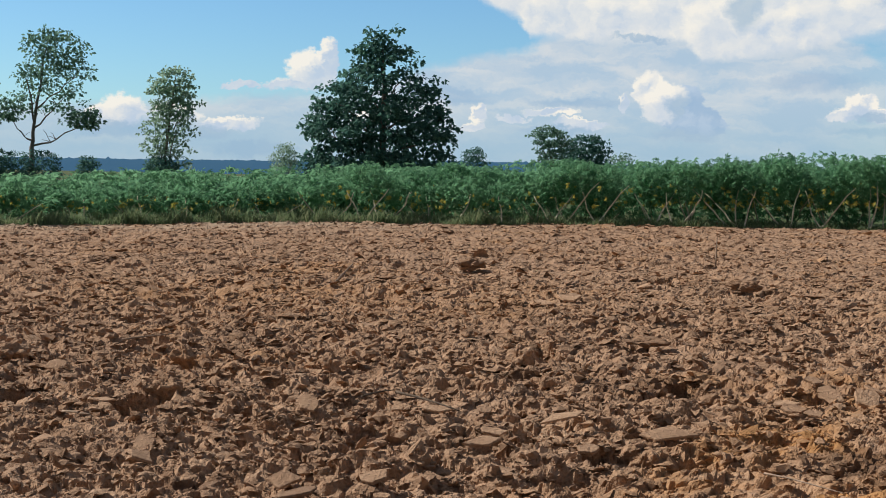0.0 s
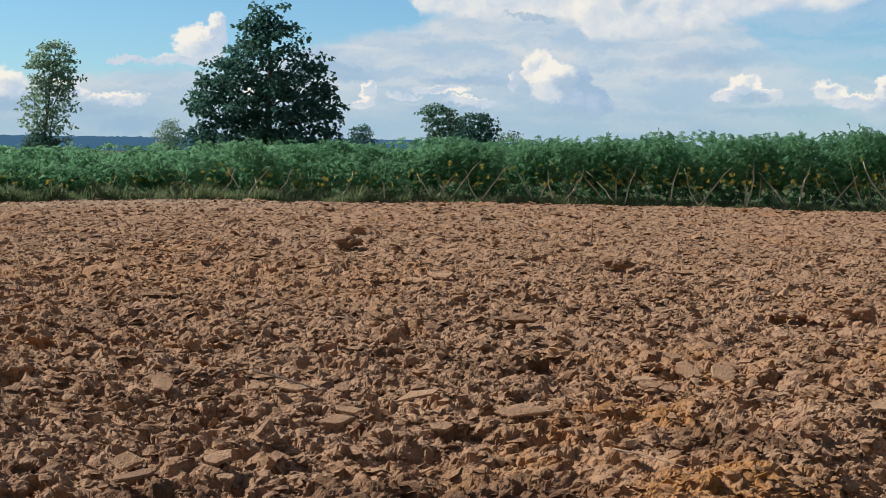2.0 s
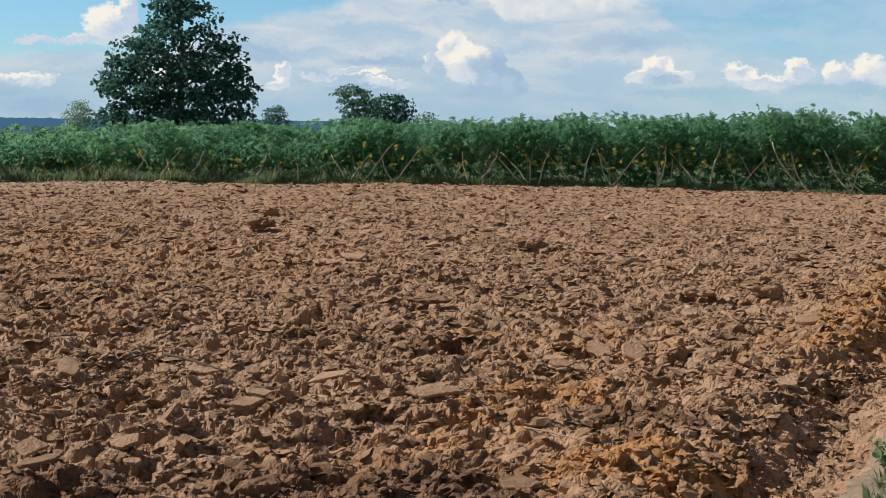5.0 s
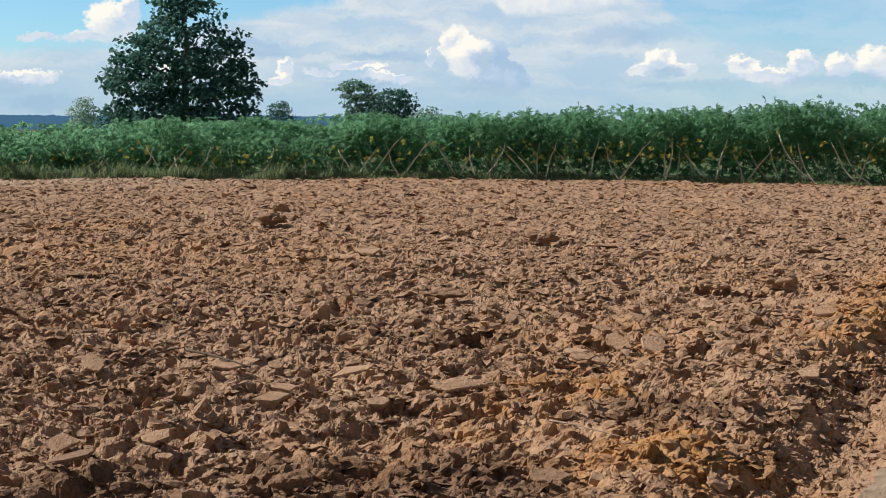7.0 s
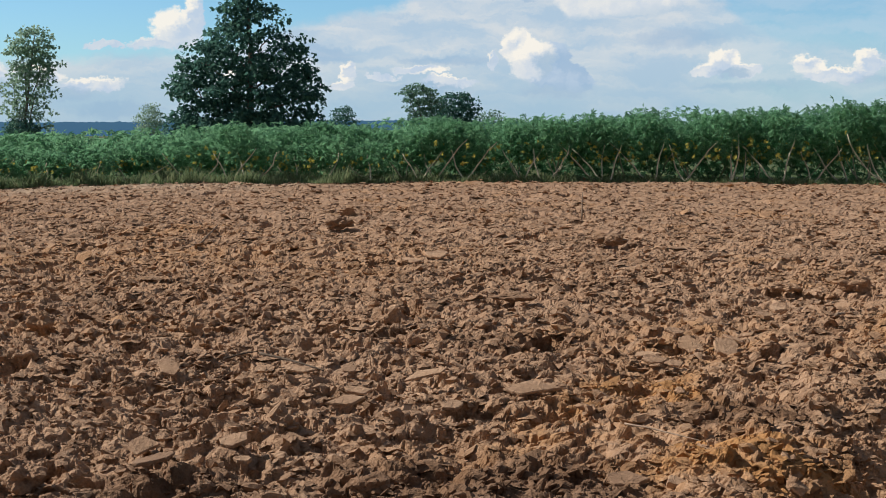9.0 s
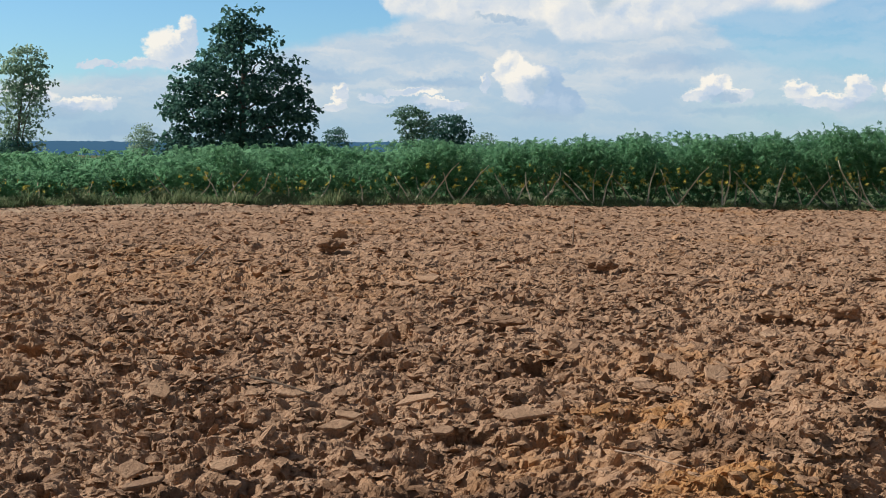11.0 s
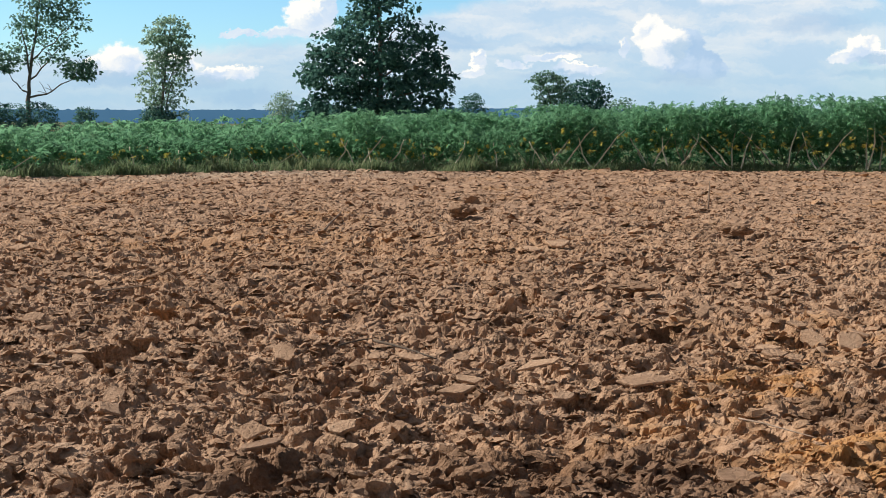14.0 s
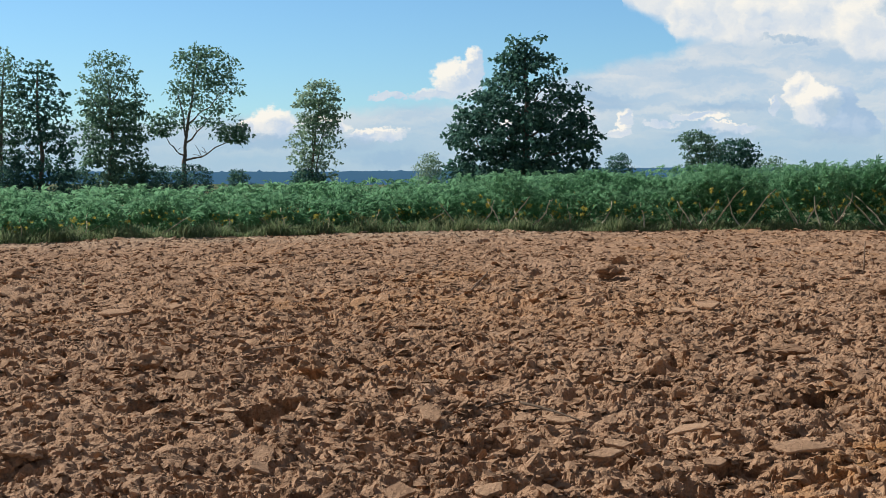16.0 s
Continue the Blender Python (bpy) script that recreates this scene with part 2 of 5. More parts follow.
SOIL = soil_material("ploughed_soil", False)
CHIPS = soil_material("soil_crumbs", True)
# soil a little darker than the crumbs, for the thick blocks
DARKER_CLOD = soil_material("darker_clod", True, 0.0, 0.14)
# darkened: the shade of the holes beside these clods is put into their colour
SHADED_CLOD = soil_material("shaded_clod", True, 0.0, 0.45)
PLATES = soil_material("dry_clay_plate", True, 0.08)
CASSAVA = leaf_material("cassava_leaf", (0.100, 0.245, 0.142), (0.158, 0.350, 0.200), (0.222, 0.420, 0.238), 0.7)
YELLOW = leaf_material("yellowed_leaf", (0.44, 0.35, 0.07), (0.56, 0.48, 0.11), (0.48, 0.50, 0.15), 0.4)
WEED = leaf_material("weed_leaf", (0.070, 0.125, 0.050), (0.125, 0.200, 0.080), (0.270, 0.330, 0.190), 0.35)
STEM = bark_material("cassava_stem", (0.42, 0.37, 0.29), (0.68, 0.62, 0.50), 25.0)
BARK = bark_material("grey_bark", (0.11, 0.095, 0.085), (0.27, 0.235, 0.205))
DARK_LEAF = leaf_material("dark_glossy_leaf", (0.034, 0.106, 0.108), (0.072, 0.182, 0.160), (0.150, 0.290, 0.212), 0.48)
MID_LEAF = leaf_material("mid_green_leaf", (0.085, 0.185, 0.155), (0.160, 0.290, 0.220), (0.250, 0.380, 0.260), 0.55)
PALE_LEAF = leaf_material("pale_grey_green_leaf", (0.165, 0.275, 0.215), (0.285, 0.425, 0.320), (0.430, 0.550, 0.430), 0.6)
GRASS = leaf_material("grass_blade", (0.115, 0.190, 0.095), (0.185, 0.262, 0.138), (0.320, 0.345, 0.205), 0.5)
PALE_STICK = bark_material("bleached_stick", (0.16, 0.11, 0.075), (0.38, 0.29, 0.22), 30.0)
STRAW = bark_material("dry_stick", (0.05, 0.038, 0.03), (0.17, 0.125, 0.09), 30.0)


def land_material():
    m, g = material("far_land")
    p = g.node("ShaderNodeNewGeometry").outputs["Position"]
    n = g.noise(p, 0.05, 6.0, 0.6)
    finish(g, g.ramp(n, [(0.35, (0.045, 0.08, 0.03)), (0.6, (0.10, 0.12, 0.05)), (0.75, (0.22, 0.15, 0.09))]), 0.95, g.noise(p, 3.0, 5.0), 0.5, 0.1)
    return m


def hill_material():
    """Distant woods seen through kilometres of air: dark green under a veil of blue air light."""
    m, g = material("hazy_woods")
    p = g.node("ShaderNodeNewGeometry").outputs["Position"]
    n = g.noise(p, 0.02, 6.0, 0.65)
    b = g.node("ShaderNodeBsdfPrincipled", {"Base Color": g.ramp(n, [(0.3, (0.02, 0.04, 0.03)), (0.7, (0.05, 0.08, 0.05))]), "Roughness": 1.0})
    # blue glow added to the surface in place of haze in the air
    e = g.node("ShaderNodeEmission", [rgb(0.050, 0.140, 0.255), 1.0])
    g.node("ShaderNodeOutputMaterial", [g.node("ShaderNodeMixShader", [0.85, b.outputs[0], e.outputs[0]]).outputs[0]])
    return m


def sand_material():
    m, g = material("trodden_sand")
    p = g.node("ShaderNodeNewGeometry").outputs["Position"]
    n = g.noise(p, 9.0, 6.0, 0.6)
    finish(g, g.ramp(n, [(0.3, (0.18, 0.130, 0.090)), (0.7, (0.29, 0.222, 0.158))]), 0.95, g.noise(p, 80.0, 4.0), 0.5, 0.01)
    return m


LAND, HILL, SAND = land_material(), hill_material(), sand_material()

# ---- building blocks ----


def mesh_from(name, verts, faces, mat, smooth=False):
    """A mesh from an array of places and an array of triangles or quads."""
    me = bpy.data.meshes.new(name)
    v, f = np.asarray(verts, np.float32), np.asarray(faces, np.int32)
    n, k = f.shape
    me.vertices.add(len(v))
    me.vertices.foreach_set("co", v.ravel())
    me.loops.add(n * k)
    me.loops.foreach_set("vertex_index", f.ravel())
    me.polygons.add(n)
    me.polygons.foreach_set("loop_start", np.arange(0, n * k, k, dtype=np.int32))
    me.polygons.foreach_set("use_smooth", np.full(n, smooth))
    me.update(calc_edges=True)
    me.materials.append(mat)
    return me


def part(name, data, parent, label=""):
    ob = new(name, data)
    ob.parent = parent
    if label:
        ob["label"] = label
    return ob


def hashed(ix, iy, seed):
    h = (ix.astype(np.int64) * 374761393 + iy.astype(np.int64) * 668265263 + seed * 1442695041) & 0xFFFFFFFF
    h = ((h ^ (h >> 13)) * 1274126177) & 0xFFFFFFFF
    h = ((h ^ (h >> 16)) * 2246822519) & 0xFFFFFFFF
    return ((h ^ (h >> 15)) & 0xFFFFFF) / float(0x1000000)


def perlin(x, y, seed):
    ix, iy = np.floor(x), np.floor(y)
    fx, fy = x - ix, y - iy
    u, v = fx * fx * fx * (fx * (fx * 6 - 15) + 10), fy * fy * fy * (fy * (fy * 6 - 15) + 10)

    def corner(dx, dy):
        a = hashed(ix + dx, iy + dy, seed) * 6.2832
        return np.cos(a) * (fx - dx) + np.sin(a) * (fy - dy)
    a, b, c, d = corner(0, 0), corner(1, 0), corner(0, 1), corner(1, 1)
    return (a + u * (b - a) + v * (c - a) + u * v * (a - b - c + d)) * 1.4


def fbm(x, y, seed, octaves=4):
    out, k = 0, 1.0
    for n in range(octaves):
        out, k = out + k * perlin(x * 2 ** n, y * 2 ** n, seed + n), k * 0.5
    return out


def clods(x, y, seed, wall=0.42):
    """Cells like broken lumps: a flat, tilted top of its own height in each, and a gap between neighbours."""
    ix, iy = np.floor(x), np.floor(y)
    best, second = np.full(x.shape, 9.0), np.full(x.shape, 9.0)
    top = np.zeros(x.shape)
    for dx in (-1, 0, 1):
        for dy in (-1, 0, 1):
            cx, cy = ix + dx, iy + dy
            px, py = cx + hashed(cx, cy, seed), cy + hashed(cx, cy, seed + 7)
            ox, oy = x - px, y - py
            d = np.hypot(ox, oy)
            tilt = hashed(cx, cy, seed + 3) + 0.9 * (ox * (hashed(cx, cy, seed + 4) - 0.5) + oy * (hashed(cx, cy, seed + 5) - 0.5)) * 2
            near = d < best
            second = np.where(near, best, np.minimum(second, d))
            top = np.where(near, tilt, top)
            best = np.where(near, d, best)
    edge = np.clip((second - best) / wall, 0, 1)
    return (top + 0.35) * (edge * (2 - edge))


# ---- the ploughed field ----
BORDER_A, BORDER_B = np.array((1.45, 4.4)), np.array((4.42, 10.3))    # the furrow along the verge
_along = (BORDER_B - BORDER_A) / np.linalg.norm(BORDER_B - BORDER_A)


def past_border(x, y):
    """Metres to the verge's side of the last furrow."""
    return (x - BORDER_A[0]) * _along[1] - (y - BORDER_A[1]) * _along[0]


def land(x, y):
    return -0.0032 * np.clip(x, -60, 60) + 0.0101 * np.clip(y, -20, 48)


# hollows under lifted slabs and clods: x, y, half width
HOLLOWS = [(-0.26, 6.12, 0.13), (0.50, 9.45, 0.16), (-1.12, 16.0, 0.26), (1.80, 14.05, 0.24), (0.2, 10.7, 0.16), (-1.54, 9.6, 0.14), (-0.30, 7.95, 0.10), (-1.40, 7.55, 0.12),
           (-0.97, 4.42, 0.12), (0.0, 5.25, 0.14), (-3.3, 7.7, 0.18), (-3.1, 8.0, 0.16), (-2.73, 5.0, 0.16), (-0.45, 5.9, 0.10), (0.45, 5.75, 0.12), (3.1, 10.1, 0.18), (2.5, 10.1, 0.16)]


def field_height(x, y, detail=1.0):
    d = past_border(x, y) + 0.05 * perlin(x * 1.3, y * 1.3, 90)
    loose = 1 / (1 + np.exp((d - 0.13) * 30))
    z = land(x, y) + 0.045 * fbm(x * 0.45, y * 0.45, 11, 3)
    z = z + 0.018 * np.sin(d * 6.283 / 0.62 + 1.2 * perlin(x * 0.8, y * 0.8, 5)) * np.exp(-np.clip(-d, 0, 9) / 2.5)
    z = z + 0.025 * np.exp(-((x - 1.08) / 0.36) ** 2 - ((y - 4.8) / 0.36) ** 2)
    wx, wy = x + 0.04 * perlin(x * 9, y * 9, 21), y + 0.04 * perlin(x * 9, y * 9, 22)
    big = np.clip(fbm(x * 0.9, y * 0.9, 31, 3) * 0.9 + 0.45, 0, 1)
    pit = np.clip((perlin(x * 2.6 + 3, y * 2.2, 83) + 0.15 * perlin(x * 11, y * 11, 85) - 0.36) / 0.2, 0, 1) * np.clip(perlin(x * 0.6, y * 0.6, 84) + 0.7, 0, 1)
    pit = pit * (1 - 0.85 * np.exp(-((x + 0.98) ** 2 + (y - 5.55) ** 2) / 0.14))     # trodden in beside the path
    for px, py, wide in HOLLOWS:
        pit = np.maximum(pit, 1.55 * np.exp(-(((x - px) / wide) ** 2 + ((y - py) / (wide * 0.8)) ** 2)))
    vx, vy = wx + 0.018 * perlin(x * 24, y * 24, 23), wy + 0.018 * perlin(x * 24, y * 24, 24)
    calm = np.clip(1.2 - np.hypot(x, y) / 26, 0.5, 1.0)     # rain-beaten and finer towards the crop
    chink = np.clip((perlin(vx * 6.5, vy * 7.5, 87) - 0.22) / 0.16, 0, 1) * np.clip(fbm(x * 0.9, y * 0.9, 88, 2) + 0.75, 0, 1)      # gaps between clods
    z = z + loose * detail * (0.062 * calm * big * (clods(wx / 0.30, wy / 0.30, 41, 0.9) - 0.5) + 0.032 * calm * (clods(vx / 0.14, vy / 0.14, 51, 0.7) - 0.5)
                     + 0.014 * calm * (clods(vx / 0.062, vy / 0.072, 61, 0.6) - 0.5) + 0.010 * fbm(x * 9, y * 9, 71, 4) - 0.095 * pit - 0.040 * calm * chink)
    z = z - 0.10 * np.exp(-((d + 0.04) / 0.17) ** 2) + 0.045 * np.exp(-((d + 0.50) / 0.26) ** 2) + 0.04 / (1 + np.exp(-(d - 0.2) * 20))
    return z


def leaned(x, y, z, amount=1.0):
    """The plough turned its slices one way: what stands up leans over the gap before it."""
    up = z - land(x, y)
    k = amount * (0.7 + 0.5 * perlin(x * 1.7, y * 1.7, 303)) / (1 + np.exp((past_border(x, y) + 0.1) * 12))
    return x + 0.35 * k * up * perlin(x * 2.3, y * 2.3, 307) + 0.10 * k * up, y - k * up


def orange(x, y):
    """How far the yellow subsoil is turned up, 0 to 1."""
    d = past_border(x, y)
    berm = 1.25 * np.exp(-((d + 0.36 + 0.12 * perlin(x * 2, y * 2, 8)) / 0.36) ** 2) * np.clip((y - 6.4) / 1.6, 0.12, 1) + 0.8 * np.exp(-((d + 1.35) / 0.22) ** 2) * np.clip(1.3 - np.abs(y - 6.2) / 1.6, 0, 1)
    lumps = np.clip(fbm(x * 0.55, y * 0.55, 17, 3) * 1.8 - 0.35, 0, 1) * np.clip(fbm(x * 3.1, y * 3.1, 19, 3) * 1.5 + 0.5, 0, 1)
    berm = berm + 1.1 * np.exp(-((x - 1.04) / 0.32) ** 2 - ((y - 6.15) / 0.28) ** 2) + 1.7 * np.exp(-((x - 1.08) / 0.40) ** 2 - ((y - 4.75) / 0.42) ** 2)
    berm = berm + 0.45 * np.exp(-((x + 2.4) / 2.4) ** 2 - ((y - 12.4) / 1.9) ** 2)
    dry = np.clip(1 - (edge_y(x) - y) / 5.0, 0, 1) * np.clip(-x / 5.0, 0, 1) * np.clip(0.7 + fbm(x * 1.5, y * 1.5, 29, 2), 0, 1)   # below 0: pale dry crust by the crop
    return np.clip(berm * np.clip(fbm(x * 5, y * 5, 23, 2) + 0.65, 0, 1) + lumps * 0.45, 0, 1) * (1 - dry) - dry


def edge_y(x):
    """The far edge of the ploughed soil, along the crop."""
    return np.interp(x, [-24, -11.5, -9, -5.5, -1, 4, 9, 24], [11.6, 20.6, 23.8, 27.1, 29.0, 30.0, 30.0, 29.0])


def field():
    lean = np.radians(np.concatenate([np.linspace(-35, 28, 860), np.linspace(28, 325, 119)[1:]]))
    far = np.concatenate([np.linspace(0.0, 3.0, 14)[:-1], np.exp(np.linspace(np.log(3.0), np.log(40), 462))])
    a, r = np.meshgrid(lean, far)
    x, y = r * np.sin(a), r * np.cos(a)
    over = np.clip((y - edge_y(x)) / 1.0, 0, 1)
    verge = np.clip((past_border(x, y) - 0.5) / 0.6, 0, 1)
    side = np.degrees(a)
    detail = np.clip((r - 3.05) / 0.5, 0, 1) * np.clip((side + 35.5) / 1.5, 0, 1) * np.clip((28.5 - side) / 1.5, 0, 1)
    z = field_height(x, y, detail) * (1 - over) + (land(x, y) - 0.02) * over
    z = z * (1 - verge) + (land(x, y) + 0.03 * fbm(x * 0.8, y * 0.8, 44, 3)) * verge
    # lumps lean over the gaps between them
    push = 0.016 * detail * (1 - over) * (1 - verge)
    x, y = leaned(x, y, z, detail * (1 - over) * (1 - verge))
    x, y = x + push * fbm(x * 15, y * 15, 301, 3), y + push * fbm(x * 15, y * 15, 305, 3)
    rows, cols = x.shape
    at = np.arange(rows * cols).reshape(rows, cols)
    quads = np.stack([at[:-1, :-1], at[:-1, 1:], at[1:, 1:], at[1:, :-1]], -1).reshape(-1, 4)
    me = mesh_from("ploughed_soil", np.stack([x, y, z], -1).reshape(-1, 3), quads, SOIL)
    me.attributes.new("tint", "FLOAT", "POINT").data.foreach_set("value", orange(x, y).ravel().astype(np.float32))
    # sand of the verge right of the furrow
    me.materials.append(SAND)
    me.materials.append(LAND)
    cx, cy = x.ravel()[quads].mean(1), y.ravel()[quads].mean(1)
    me.polygons.foreach_set("material_index", np.where(cy > edge_y(cx) + 0.3 + 0.15 * perlin(cx * 2, cy * 2, 9), 2, np.where(past_border(cx, cy) + 0.1 * perlin(cx * 3, cy * 3, 4) > 0.5, 2, past_border(cx, cy) + 0.06 * perlin(cx * 4, cy * 4, 3) > 0.17)).astype(np.int32))
    ob = new("field_soil", me)
    return tagged(ob, "freshly ploughed brown clay soil broken into clods", "ploughed field", kind="structure")


FIELD = field()


def ground():
    """The sheet that reaches the horizon, under field and crop."""
    lean = np.radians(np.linspace(0, 360, 97)[:-1])
    far = np.array([0.0, 2.0, 6, 14, 24, 34, 44, 56, 80, 130, 220, 400, 800, 1600, 3000, 4600])
    a, r = np.meshgrid(lean, far)
    x, y = r * np.sin(a), r * np.cos(a)
    z = land(x, y) - np.where(r < 40, 0.30, 0.05) + np.where(r > 60, 0.25 * fbm(x * 0.01, y * 0.01, 77, 2), 0)
    rows, cols = x.shape
    at = np.arange(rows * cols).reshape(rows, cols)
    nxt = np.roll(at, -1, 1)
    quads = np.stack([at[:-1], nxt[:-1], nxt[1:], at[1:]], -1).reshape(-1, 4)[:, ::-1]
    ob = new("ground", mesh_from("ground", np.stack([x, y, z], -1).reshape(-1, 3), quads, LAND, True))
    return tagged(ob, "flat green and brown farmland reaching the horizon", "ground", kind="structure")


ground()


def hulled(points):
    """Places and triangles of the convex hull of some points."""
    bm = bmesh.new()
    for p in points:
        bm.verts.new(p)
    hull = bmesh.ops.convex_hull(bm, input=list(bm.verts))
    bmesh.ops.delete(bm, geom=[g for g in hull["geom_interior"] if isinstance(g, bmesh.types.BMVert)], context="VERTS")
    bmesh.ops.triangulate(bm, faces=bm.faces[:])
    bm.verts.index_update()
    out = np.array([v.co[:] for v in bm.verts]), np.array([[v.index for v in f.verts] for f in bm.faces])
    bm.free()
    return out


def lump_shapes(count, seed, flats=(0.12, 0.18, 0.25, 0.4), points=7):
    """Broken lumps: convex hulls of a few random points, some flat like flakes."""
    rnd, shapes = random.Random(seed), []
    for n in range(count):
        flat, cloud = rnd.choice(flats), []
        for _ in range(points):
            v = Vector((rnd.gauss(0, 1), rnd.gauss(0, 1), rnd.gauss(0, 1))).normalized() * rnd.uniform(0.62, 1.15)
            cloud.append((v.x * rnd.uniform(0.8, 1.2), v.y * 0.8, v.z * flat))
        shapes.append(hulled(cloud))
    return shapes


def flake_shapes(count, seed):
    """Ragged flakes of a dried crust: an uneven rim, a warped and knobbly top, a blunt underside."""
    rnd, shapes = random.Random(seed), []
    for n in range(count):
        flat, wide, warp, rim = rnd.choice((0.05, 0.08, 0.12, 0.18, 0.3)), rnd.uniform(0.5, 1.0), rnd.uniform(0.10, 0.26), 10
        start, lobes = rnd.uniform(0, 6.28), [rnd.uniform(0.5, 1.3) for _ in range(5)]
        vs = []
        for k in range(rim):
            a, c = start + 6.2832 * (k + rnd.uniform(-0.25, 0.25)) / rim, k / 2
            r = (lobes[int(c)] * (1 - c % 1) + lobes[(int(c) + 1) % 5] * (c % 1)) * rnd.uniform(0.7, 1.2)
            vs.append((math.cos(a) * r, math.sin(a) * r * wide, rnd.gauss(0, warp) - 0.2 * flat))
        for k in range(5):
            x, y, z = vs[2 * k]
            q = rnd.uniform(0.5, 0.75)
            vs.append((x * q, y * q, z * 0.6 + flat * rnd.uniform(0.4, 1.6)))
        vs += [(rnd.uniform(-0.15, 0.15), rnd.uniform(-0.15, 0.15), flat * rnd.uniform(0.4, 1.6)), (0.0, 0.0, -flat * 2.2)]
        fs = []
        for k in range(5):
            o, i, o1, o2, i2 = 2 * k, rim + k, 2 * k + 1, (2 * k + 2) % rim, rim + (k + 1) % 5
            fs += [(o, o1, i), (o1, i2, i), (o1, o2, i2), (i, i2, rim + 5), (o1, o, rim + 6), (o2, o1, rim + 6)]
        shapes.append((np.array(vs), np.array(fs)))
    return shapes


def heap_shapes(count, seed):
    """Crumbly lumps, each of several broken pieces grown together."""
    rnd, pieces, out = random.Random(seed), lump_shapes(40, seed + 1, (0.28, 0.4, 0.55), 12), []
    for n in range(count):
        parts = []
        for k in range(3):
            v, f = rnd.choice(pieces)
            turn = np.array(Euler((rnd.uniform(-0.6, 0.6), rnd.uniform(-0.6, 0.6), rnd.uniform(0, 6.28))).to_matrix())
            parts.append((v @ turn.T * np.array((1, 1, 1.15)) * rnd.uniform(0.5, 0.8) + np.array([rnd.uniform(-0.5, 0.5), rnd.uniform(-0.45, 0.45), rnd.uniform(-0.2, 0.25)]), f))
        vs, fs, base = [], [], 0
        for v, f in parts:
            vs.append(v)
            fs.append(f + base)
            base += len(v)
        out.append((np.concatenate(vs), np.concatenate(fs)))
    return out


def turns(rng, n, tip):
    """n rotation matrices: any turn about z and a lean of about tip radians."""
    a, b, c = rng.uniform(0, 6.2832, n), rng.normal(0, tip, n), rng.normal(0, tip, n)
    ca, sa, cb, sb, cc, sc = np.cos(a), np.sin(a), np.cos(b), np.sin(b), np.cos(c), np.sin(c)
    o, i = np.zeros(n), np.ones(n)
    rz = np.stack([ca, -sa, o, sa, ca, o, o, o, i], -1).reshape(n, 3, 3)
    rx = np.stack([i, o, o, o, cb, -sb, o, sb, cb], -1).reshape(n, 3, 3)
    ry = np.stack([cc, o, sc, o, i, o, -sc, o, cc], -1).reshape(n, 3, 3)
    return rx @ ry @ rz


PLATE, ROUGH, BLOCK = "flat pale plate of dry clay lying on ploughed soil", "dark rough clod standing out of the soil", "thick angular block of brown clay on ploughed soil"
